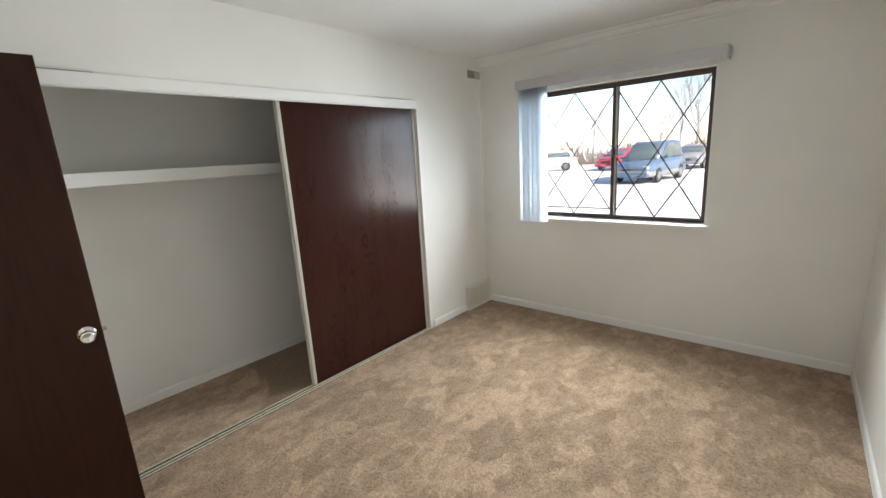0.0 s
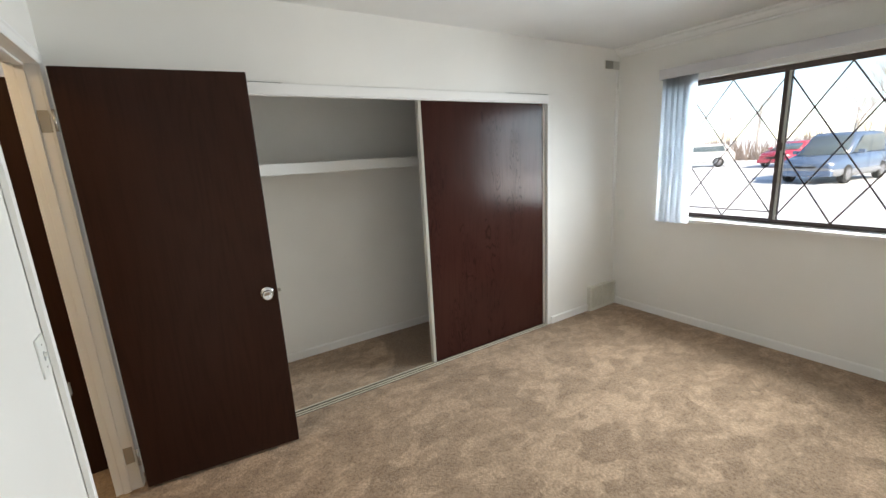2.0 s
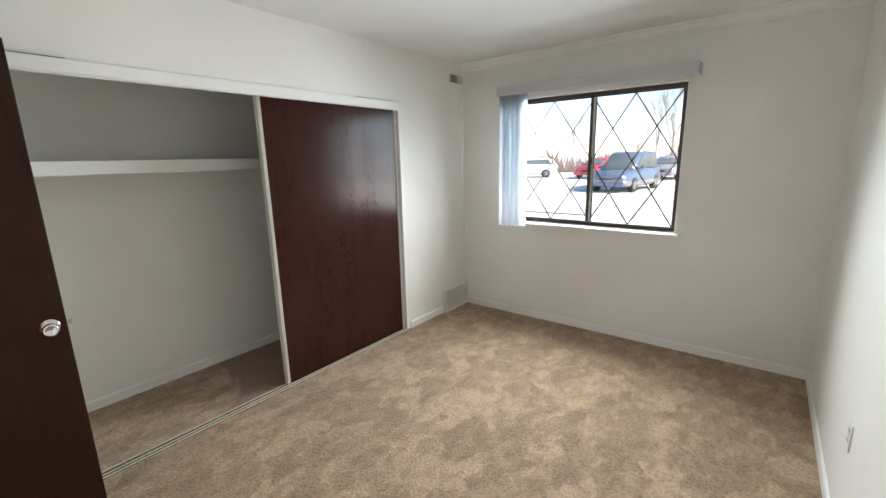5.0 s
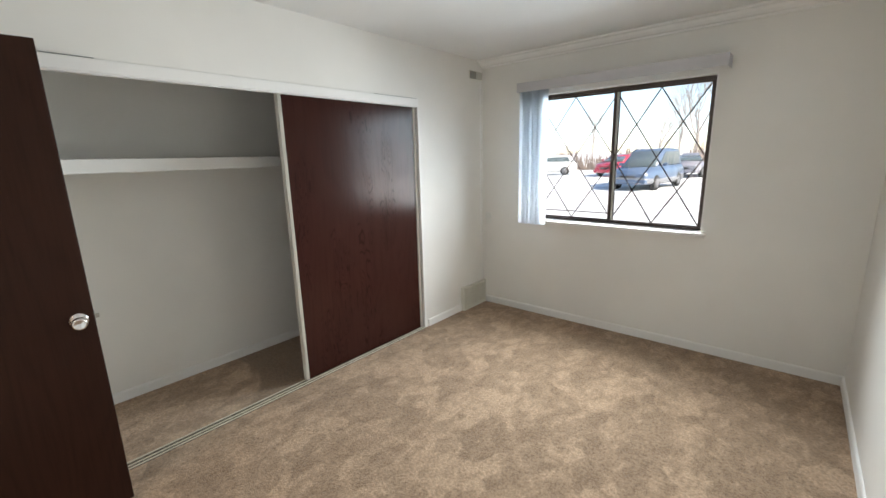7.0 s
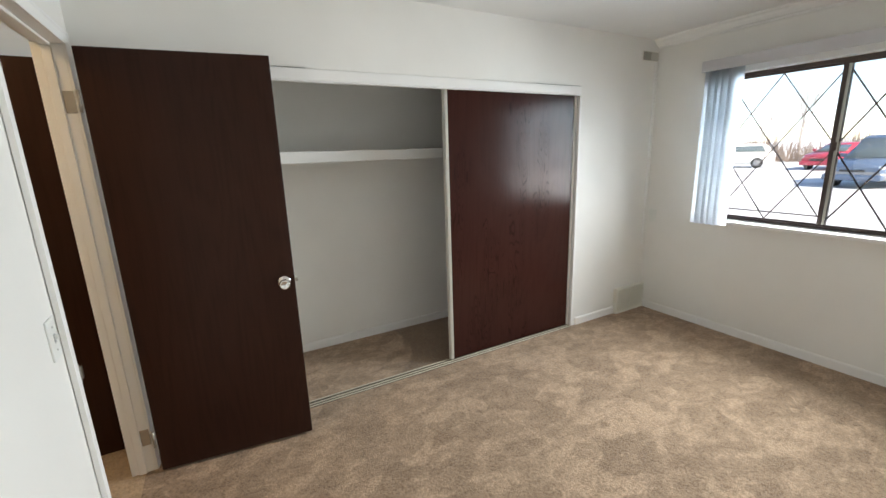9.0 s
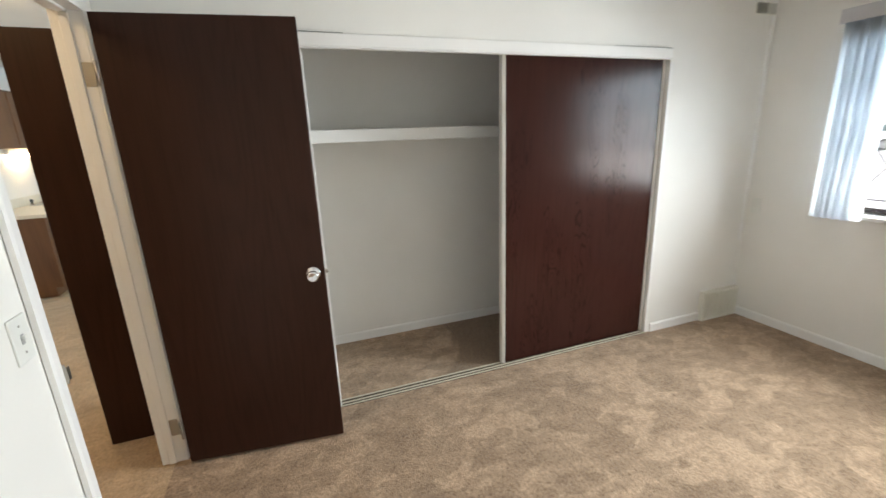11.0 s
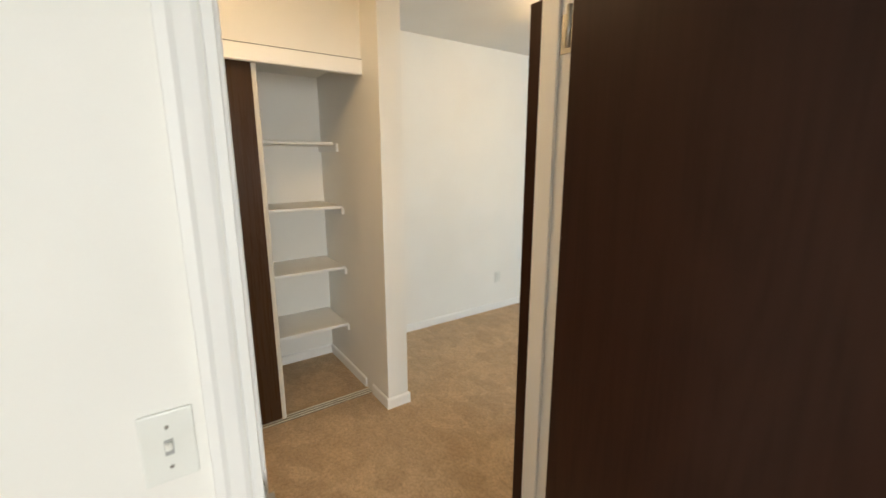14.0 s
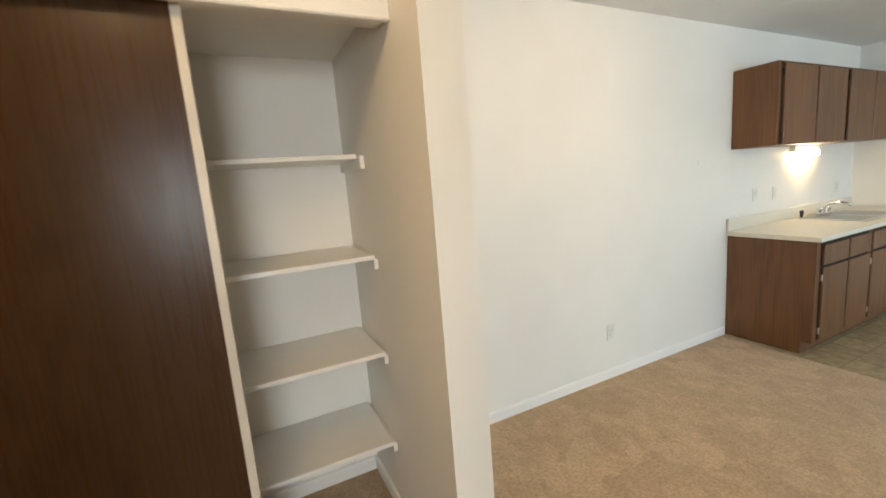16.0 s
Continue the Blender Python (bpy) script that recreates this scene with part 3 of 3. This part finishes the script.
part("backing", bm_box(0.0, 0.030, 3.712, 4.072, 0.022, 0.230), REGISTER_BACK, reg)
for k in range(24):
    y = 3.720 + k * 0.0150
    if not 3.878 < y < 3.902:
        part("fin", bm_box(0.030, 0.036, y, y + 0.005, 0.022, 0.230), REGISTER, reg)

vent = thing("wall_vent", pose(0, 0, 0), "grey enamelled air vent high on the wall", "vent")
part("plate", bm_box(0.0, 0.006, 3.875, 4.090, 2.293, 2.372, 0.002), REGISTER, vent)
part("grille_backing", bm_box(0.006, 0.008, 3.880, 3.985, 2.298, 2.367), VENTGREY, vent)
for k in range(8):
    z = 2.300 + k * 0.0085
    part("slat", bm_box(0.008, 0.013, 3.882, 3.983, z, z + 0.004), VENTGREY, vent)
part("damper_panel", bm_box(0.006, 0.010, 3.992, 4.082, 2.298, 2.367, 0.001), plain("vent_enamel_light", (0.55, 0.53, 0.47), 0.5), vent)


def wall_plate(name, m, label, kind_of, group=""):
    """A cover plate; local x across, y out of the wall, z up."""
    t = thing(name, m, label, kind_of, group)
    part("plate", bm_box(-0.036, 0.036, 0.0, 0.006, -0.059, 0.059, 0.003, 2), PLATE, t)
    if kind_of == "light switch":
        part("toggle_frame", bm_box(-0.006, 0.006, 0.006, 0.0070, -0.013, 0.013), TOGGLE, t)
        part("toggle", bm_box(-0.005, 0.005, 0.006, 0.016, -0.002, 0.010, 0.002), PLATE, t)
        for z in (-0.034, 0.034):
            part("screw", bm_lathe([(0.003, 0), (0.003, 0.001)], "y", (0, 0.006, z), 10), NICKEL, t)
    elif kind_of == "outlet":
        for z in (-0.020, 0.020):
            part("socket", bm_box(-0.015, 0.015, 0.006, 0.0085, z - 0.013, z + 0.013, 0.002), PLATE, t)
            part("slot", bm_boxes([(-0.008, -0.006, 0.0085, 0.009, z - 0.004, z + 0.006), (0.006, 0.008, 0.0085, 0.009, z - 0.004, z + 0.006)]), SLOT, t)
        part("screw", bm_lathe([(0.003, 0), (0.003, 0.001)], "y", (0, 0.006, 0), 10), NICKEL, t)
    return t


wall_plate("light_switch", pose(1.026, 0.0, 1.100), "white toggle light switch beside the bedroom doorway", "light switch")
wall_plate("blank_plate", pose(0.071, YW, 0.928, 0, 0, 180), "white painted blank cover plate near the room corner", "cover plate")
wall_plate("outlet", pose(XR, 2.595, 0.458, 0, 0, 90), "white duplex outlet low on the bedroom wall", "outlet")
wall_plate("outlet", pose(-1.862, YL, 0.348), "white duplex outlet low on the living room wall", "outlet")
wall_plate("outlet", pose(-3.66, YL, 1.19), "white outlet above the kitchen counter", "outlet")
wall_plate("outlet", pose(-3.98, YL, 1.18), "white outlet above the kitchen counter", "outlet")
wall_plate("outlet", pose(-5.18, YL, 1.15), "white outlet above the kitchen counter", "outlet")
# raised white strip, added in place of a streak of light beside the corner
rc = thing("corner_light_strip", pose(0, 0, 0), "thin white strip added for a streak of light down the wall corner", "cable cover")
part("cover", bm_box(0.0, 0.010, 4.045, 4.065, 0.64, 2.29, 0.003), TRIM, rc)
nl = thing("wall_nail", pose(-2.86, YL, 1.504), "small white hook on the living room wall", "hook")
part("shank", bm_box(-0.009, 0.009, 0.0, 0.006, -0.020, 0.020, 0.002), TRIM, nl)

# ---- hall closet ----
hdr2 = thing("hall_closet_header", pose(0, 0, 0), "cream painted fascia board over the hall closet opening", "fascia", kind="structure")
part("board", bm_box(HX0 + 0.002, 1.160, -1.649, -1.628, 2.020, 2.094, 0.003), TRIM, hdr2)
part("lip", bm_box(HX0 + 0.002, 1.160, -1.649, -1.624, 2.012, 2.024, 0.004), TRIM, hdr2)
part("joint_shade_line", bm_box(HX0 + 0.002, 1.158, -1.6495, -1.630, 2.0948, 2.0970), SLOT, hdr2, "dark line above the board, open joint and edge shade")
part("jamb_strip", bm_box(HX1 - 0.003, HX1 + 0.022, -1.70, -1.643, 0, 2.018, 0.003), TRIM, hdr2)
door_4 = sliding_door("door_4", pose(HX1, -1.680, 0, 0, 0, 180), 0.640, 2.03, HALLWOOD, "dark walnut-stained oak sliding door closed over half the hall closet")
# the local face looks to the hall
door_4.matrix_basis = pose(HX1 - 0.640, -1.680, 0) @ Matrix.Diagonal((1, -1, 1, 1)) @ pose(0, 0, 0)
tr2 = thing("floor_track", pose(0, -1.690, 0), "double aluminium floor track of the hall closet door", "track")
part("base_strip", bm_box(HX0, HX1, -0.028, 0.028, 0.0, 0.004), ALU_GROOVE, tr2)
for y in (-0.024, 0.0, 0.024):
    part("rib", bm_box(HX0, HX1, y - 0.003, y + 0.003, 0.004, 0.010, 0.001), ALU_RIB, tr2)
for z, yf in ((1.656, -2.108), (1.236, -1.995), (0.812, -1.995), (0.392, -1.995)):
    s = thing("hall_closet_shelf", pose(0, 0, z), "white painted plank shelf on wall cleats in the hall closet", "shelf", "hall closet shelves")
    part("board", bm_box(HX0 + 0.018, 1.198, YL + 0.001, yf, -0.018, 0.002, 0.003), SHELF, s)
    part("cleat", bm_box(HX0 + 0.0005, HX0 + 0.019, YL + 0.001, yf + (0.045 if z > 1.5 else -0.02), -0.062, -0.0185 if z < 1.5 else -0.008, 0.003), SHELF, s)

# ---- hall lamp ----
def ceiling_light(m, label):
    lamp = thing("ceiling_light", m, label, "ceiling lamp")
    part("pan", bm_lathe([(0.05, 0.0), (0.19, 0.0), (0.205, -0.018), (0.188, -0.045), (0.172, -0.050), (0.04, -0.050)]), NICKEL, lamp, "brushed bronze pan")
    part("bowl", bm_lathe([(0.172, -0.050), (0.170, -0.075), (0.150, -0.108), (0.115, -0.134), (0.07, -0.150), (0.02, -0.157)]), DOME, lamp, "lit opal glass bowl")
    return lamp


ceiling_light(pose(-1.40, -1.24, CL), "flush bronze ceiling light with a lit opal glass bowl")
ceiling_light(pose(0.78, -0.80, CL), "flush bronze ceiling light, lit, at the hall's end")

# ---- kitchen ----
CF = -1.80


def cabinet_door(parent, x0, x1, yf, z0, z1, name="door"):
    return part(name, bm_box(x0, x1, yf, yf + 0.019, z0, z1, 0.004), CABWOOD, parent)


def base_cabinet(x1, x0, doors, label):
    c = thing("base_cabinet", pose(0, 0, 0), label, "cabinet", "kitchen base cabinets")
    part("body", bm_boxes([(x0, x1, YL + 0.002, CF - 0.07, 0.0, 0.10), (x0, x1, YL + 0.002, CF, 0.10, 0.874)]), CABWOOD, c)
    # near-black sheet gives the door gaps their shade
    part("shadow_gap", bm_box(x0 + 0.02, x1 - 0.06, CF, CF + 0.002, 0.115, 0.86), CABDARK, c, "dark sheet standing in for shade behind the doors")
    for a, b in doors:
        cabinet_door(c, b, a, CF + 0.002, 0.12, 0.675)
        cabinet_door(c, b, a, CF + 0.002, 0.695, 0.845, "drawer")
    for z in (0.19, 0.60):
        part("hinge", bm_box(doors[0][0] + 0.001, doors[0][0] + 0.016, CF + 0.0025, CF + 0.018, z - 0.025, z + 0.025, 0.003), NICKEL, c, "dull nickel cabinet hinge")
    return c


base_cabinet(-3.272, -4.125, ((-3.345, -3.725), (-3.748, -4.115)), "brown oak base cabinet with two doors and drawers")
base_cabinet(-4.127, -5.49, ((-4.155, -4.54), (-4.56, -4.95), (-4.97, -5.36)), "brown oak sink base cabinet with slab doors")


def wall_cabinet(x1, x0, doors, label):
    c = thing("wall_cabinet", pose(0, 0, 0), label, "cabinet", "kitchen wall cabinets")
    part("body", bm_box(x0, x1, YL + 0.002, -2.092, 1.592, 2.205, 0.002), CABWOOD, c)
    # near-black sheet, painted shade for the gaps round the doors
    part("shadow_gap", bm_box(x0 + 0.008, x1 - 0.03, -2.092, -2.089, 1.60, 2.195), CABDARK, c, "dark sheet standing in for shade behind the doors")
    for a, b in doors:
        cabinet_door(c, b, a, -2.089, 1.600, 2.185)
    for z in (1.66, 2.12):
        part("hinge", bm_box(doors[0][0] + 0.001, doors[0][0] + 0.016, -2.0885, -2.074, z - 0.025, z + 0.025, 0.003), CABDARK, c, "dark bronze cabinet hinge")
    return c


wall_cabinet(-3.285, -4.350, ((-3.335, -3.815), (-3.840, -4.320)), "brown oak wall cabinet with two slab doors")
wall_cabinet(-4.352, -5.49, ((-4.385, -4.860), (-4.880, -5.36)), "brown oak wall cabinet with two slab doors")
ct = thing("countertop", pose(0, 0, 0), "cream laminate kitchen countertop with a low backsplash", "countertop")
part("top", bm_box(-5.49, -3.245, YL + 0.002, -1.765, 0.876, 0.914, 0.006, 2), COUNTER, ct)
part("backsplash", bm_box(-5.49, -3.245, YL + 0.002, YL + 0.022, 0.914, 1.020, 0.005, 2), COUNTER, ct)
sk = thing("kitchen_sink", pose(-4.62, -2.09, 0.914), "stainless steel sink set into the countertop", "sink")
part("rim", bm_boxes([(-0.40, 0.40, -0.24, -0.19, 0, 0.008), (-0.40, 0.40, 0.20, 0.24, 0, 0.008), (-0.40, -0.36, -0.19, 0.20, 0, 0.008),
                      (0.36, 0.40, -0.19, 0.20, 0, 0.008), (-0.015, 0.015, -0.19, 0.20, 0, 0.008)]), STEEL, sk)
# flat plate in darker steel, coloured like the shaded hollow of a bowl
part("bowl", bm_box(-0.36, 0.36, -0.19, 0.20, 0.0005, 0.003), metal("sink_bowl_shaded_steel", (0.35, 0.35, 0.35), 0.3), sk)
fc = thing("kitchen_faucet", pose(-4.62, -2.29, 0.922), "chrome two-handle kitchen faucet behind the sink", "faucet")
part("base", bm_box(-0.11, 0.11, -0.025, 0.025, 0, 0.02, 0.008, 2), CHROME, fc)
part("spout", bm_tube([(0, 0, 0.015), (0, 0, 0.07), (0, 0.03, 0.10), (0, 0.10, 0.115), (0, 0.17, 0.105), (0, 0.19, 0.085)], 0.011), CHROME, fc)
for x in (-0.09, 0.09):
    part("handle", bm_lathe([(0.016, 0.02), (0.012, 0.035), (0.022, 0.05), (0.024, 0.062), (0.014, 0.07)], "z", (x, 0, 0), 14), CHROME, fc)
sp = thing("sink_sprayer", pose(-4.29, -2.33, 0.914), "black plastic side sprayer beside the kitchen faucet", "sprayer")
part("collar", bm_lathe([(0.022, 0.0), (0.022, 0.008), (0.015, 0.014)], "z", (0, 0, 0), 14), CHROME, sp)
part("head", bm_lathe([(0.011, 0.012), (0.013, 0.04), (0.018, 0.06), (0.014, 0.075)], "z", (0, 0, 0), 14), SLOT, sp)
kl = thing("undercabinet_light", pose(-4.41, YL + 0.002, 1.50), "lit lamp mounted on the wall under the kitchen cabinets", "lamp")
part("housing", bm_box(-0.22, 0.22, 0.0, 0.05, 0.03, 0.09, 0.006), PLATE, kl)
part("tube", bm_lathe([(0.02, -0.18), (0.024, -0.17), (0.024, 0.17), (0.02, 0.18)], "x", (0, 0.055, 0.01), 14), TUBE, kl)
part("pull_cord", bm_tube([(0.02, 0.03, -0.01), (0.02, 0.035, -0.06)], 0.006, 6), NICKEL, kl)

# ---- outdoors ----
LOT, nt, bs = material("winter_lot")
v = coords(nt)
lot = ramp(nt, noise_tex(nt, v, 0.35, 5.0, 0.6), [(0.38, (0.50, 0.50, 0.50)), (0.55, (0.72, 0.72, 0.72)), (0.7, (0.82, 0.82, 0.82))])
nt.links.new(lot, bs.inputs["Base Color"])
bs.inputs["Roughness"].default_value = 0.9
bump(nt, bs, noise_tex(nt, v, 6.0, 4.0), 0.3, 0.03)
structure("ground", bm_boxes([(-900, 900, YW + 0.18, 1500, -0.4, -0.06)]), LOT, "pale salted and snow-dusted parking lot in bright sun", "ground")

BARK = plain("bare_bark", (0.50, 0.46, 0.44), 0.9, 0.2, 0.4, 9.0)
RUST = plain("dry_brush", (0.42, 0.32, 0.26), 0.9, 0.2, 0.4, 3.0)
CARGLASS = plain("car_glass", (0.11, 0.14, 0.15), 0.08, 0.6, 0.1)
RIM = plain("dull_alloy", (0.16, 0.16, 0.17), 0.5)
TYRE = plain("tyre_rubber", (0.02, 0.02, 0.02), 0.8)
SILVER = plain("silver_paint", (0.20, 0.205, 0.22), 0.3, 0.6, 0.1)
LENS = plain("headlight_lens", (0.75, 0.77, 0.78), 0.12, 0.6)


def bm_car_body(sections):
    """A shell of cross-sections along the length: (x, half width, sill, top)."""
    bm = bmesh.new()
    rings = []
    for x, w, z0, z1 in sections:
        prof = [(-w * 0.92, z0), (-w, z0 + (z1 - z0) * 0.3), (-w * 0.98, z0 + (z1 - z0) * 0.75), (-w * 0.86, z1), (w * 0.86, z1), (w * 0.98, z0 + (z1 - z0) * 0.75),
                (w, z0 + (z1 - z0) * 0.3), (w * 0.92, z0)]
        rings.append([bm.verts.new((x, y, z)) for y, z in prof])
    n = 8
    for a, b in zip(rings, rings[1:]):
        for i in range(n):
            bm.faces.new((a[i], a[(i + 1) % n], b[(i + 1) % n], b[i])).smooth = True
    bm.faces.new(list(reversed(rings[0])))
    bm.faces.new(rings[-1])
    bmesh.ops.recalc_face_normals(bm, faces=bm.faces[:])
    return bm


def car(name, m, color, label, tall=1.0, two_tone=False):
    """A parked car; local +x is its front."""
    c = thing(name, m, label, "car", "cars in the parking lot")
    body = plain(name + "_paint", color, 0.25, 0.6, 0.1)
    part("body", bm_car_body([(-2.25, 0.70, 0.42, 0.88), (-2.15, 0.84, 0.30, 0.98), (-1.0, 0.90, 0.26, 1.0), (0.6, 0.90, 0.26, 1.0), (1.3, 0.89, 0.27, 0.96),
                              (2.0, 0.83, 0.30, 0.84), (2.25, 0.70, 0.36, 0.70)]), body, c)
    if two_tone:
        part("lower_body", bm_car_body([(-2.17, 0.86, 0.28, 0.60), (-1.0, 0.915, 0.24, 0.60), (0.6, 0.915, 0.24, 0.60), (1.3, 0.905, 0.25, 0.60), (2.02, 0.85, 0.28, 0.58),
                                        (2.28, 0.72, 0.30, 0.56)]), SILVER, c, "silver lower body panels")
    h = 1.0 + 0.62 * tall
    part("cabin", bm_car_body([(-2.1, 0.74, 0.98, 1.02), (-1.75, 0.72, 0.98, h - 0.05), (-1.0, 0.72, 0.98, h), (0.0, 0.72, 0.98, h - 0.02), (0.35, 0.72, 0.98, h - 0.10),
                               (1.15, 0.76, 0.94, 1.0)]), body, c)
    part("windshield", bm_car_body([(0.42, 0.66, 1.02, h - 0.12), (1.18, 0.70, 0.985, 1.01)]), CARGLASS, c)
    for y in (-0.735, 0.735):
        part("side_window", bm_profile([(-1.7, 1.03), (0.75, 1.03), (0.15, h - 0.16), (-1.55, h - 0.12)], y - 0.012, y + 0.012, "y"), CARGLASS, c)
        part("headlight", bm_box(2.02, 2.20, y * 0.78 - 0.14, y * 0.78 + 0.14, 0.60, 0.74, 0.03, 2), LENS, c)
        part("mirror", bm_box(0.62, 0.78, y * 1.3 - 0.09, y * 1.3 + 0.09, 1.0, 1.13, 0.03, 2), body, c)
    part("grille", bm_box(2.16, 2.26, -0.34, 0.34, 0.50, 0.64, 0.02), TYRE, c)
    part("bumper", bm_box(2.05, 2.33, -0.78, 0.78, 0.28, 0.48, 0.06, 2), body, c)
    for x in (-1.35, 1.35):
        for y in (-0.80, 0.80):
            w = part("wheel", bm_lathe([(0.20, -0.10), (0.31, -0.10), (0.325, -0.06), (0.325, 0.06), (0.31, 0.10), (0.20, 0.10)], "y", (x, y, 0.325), 20), TYRE, c)
            part("rim", bm_lathe([(0.05, -0.105), (0.19, -0.105), (0.20, -0.09), (0.20, 0.09), (0.19, 0.105), (0.05, 0.105)], "y", (x, y, 0.325), 16), RIM, w)
    return c


GZ = -0.06
car("blue_minivan", pose(-2.75, 21.3, GZ, 0, 0, 264), (0.10, 0.145, 0.225), "blue minivan parked facing the building in the lot", 1.2, True)
car("red_sedan", pose(-7.2, 31.5, GZ, 0, 0, 262), (0.42, 0.05, 0.08), "red car parked behind the blue minivan", 0.72)
car("grey_sedan", pose(-2.7, 31.5, GZ, 0, 0, 266), (0.26, 0.25, 0.28), "grey car parked across the lot", 0.72)
car("white_sedan", pose(-12.6, 31.0, GZ, 0, 0, 205), (0.62, 0.62, 0.62), "white car parked across the lot", 0.8)


def bare_tree(name, at, height, seed, label, mat=BARK, spread=0.55, depth=6):
    """A leafless tree: tapered trunk and forking limbs, thinning to twigs."""
    rng = random.Random(seed)
    t = thing(name, Matrix.Translation(at), label, "tree", "bare trees beyond the lot")
    trunk, limbs = bmesh.new(), bmesh.new()

    def tube(bm, pts, radii, seg):
        rings = []
        for p, r in zip(pts, radii):
            rings.append([bm.verts.new((p.x + r * math.cos(2 * math.pi * k / seg), p.y + r * math.sin(2 * math.pi * k / seg), p.z)) for k in range(seg)])
        for a, b in zip(rings, rings[1:]):
            for k in range(seg):
                bm.faces.new((a[k], a[(k + 1) % seg], b[(k + 1) % seg], b[k]))

    def grow(p, d, length, r, level):
        mid = p + d * length * 0.5 + Vector((rng.uniform(-1, 1), rng.uniform(-1, 1), 0)) * length * 0.06
        end = p + d * length
        tube(trunk if level == 0 else limbs, [p, mid, end], [r, r * 0.85, r * 0.66], 7 if level == 0 else 4)
        if level >= depth:
            return
        for k in range(3 if level else 4):
            nd = (d + Vector((rng.uniform(-1, 1), rng.uniform(-1, 1), rng.uniform(-0.2, 0.5))) * spread).normalized()
            start = p.lerp(end, rng.uniform(0.6, 1.0))
            grow(start, nd, length * rng.uniform(0.58, 0.78), r * 0.52, level + 1)

    grow(Vector((0, 0, 0)), Vector((0, 0, 1)), height * 0.30, height * 0.014, 0)
    part("trunk", trunk, mat, t)
    part("limbs", limbs, mat, t)
    return t


for k, (x, y, h) in enumerate(((-5.0, 46, 12.5), (-7.6, 52, 10.0), (-10.5, 56, 9.0), (-2.6, 44, 14.5), (-17.0, 52, 9.0), (-23, 58, 8.5), (2.0, 56, 13.0))):
    bare_tree("bare_tree", (x, y, GZ), h, 11 + k, "leafless tree beyond the parking lot")

for k, (x, y, h) in enumerate(((-3.6, 27.5, 3.4), (-1.6, 28.5, 3.8), (0.4, 30.0, 3.2))):
    bare_tree("bare_shrub", (x, y, GZ), h, 41 + k, "leafless reddish shrub behind the parked cars", RUST, 0.85, 5)

rng = random.Random(5)
bm = bmesh.new()
for k in range(2600):
    x, y = rng.uniform(-34, 16), rng.uniform(40, 44)
    h = rng.uniform(0.9, 2.4) * (0.7 + 0.5 * math.sin(x * 0.5) ** 2)
    lean = Vector((rng.uniform(-0.5, 0.5), rng.uniform(-0.5, 0.5), h))
    p = Vector((x, y, GZ))
    w = 0.05
    a, b, c2 = bm.verts.new(p + Vector((-w, 0, 0))), bm.verts.new(p + Vector((w, 0, 0))), bm.verts.new(p + lean)
    d = bm.verts.new(p + Vector((0, w, 0)))
    bm.faces.new((a, b, c2))
    bm.faces.new((b, d, c2))
    bm.faces.new((d, a, c2))
tagged(part("dry_brush", bm, RUST), "reddish dry brush along the far edge of the lot", "brush", kind="stuff")
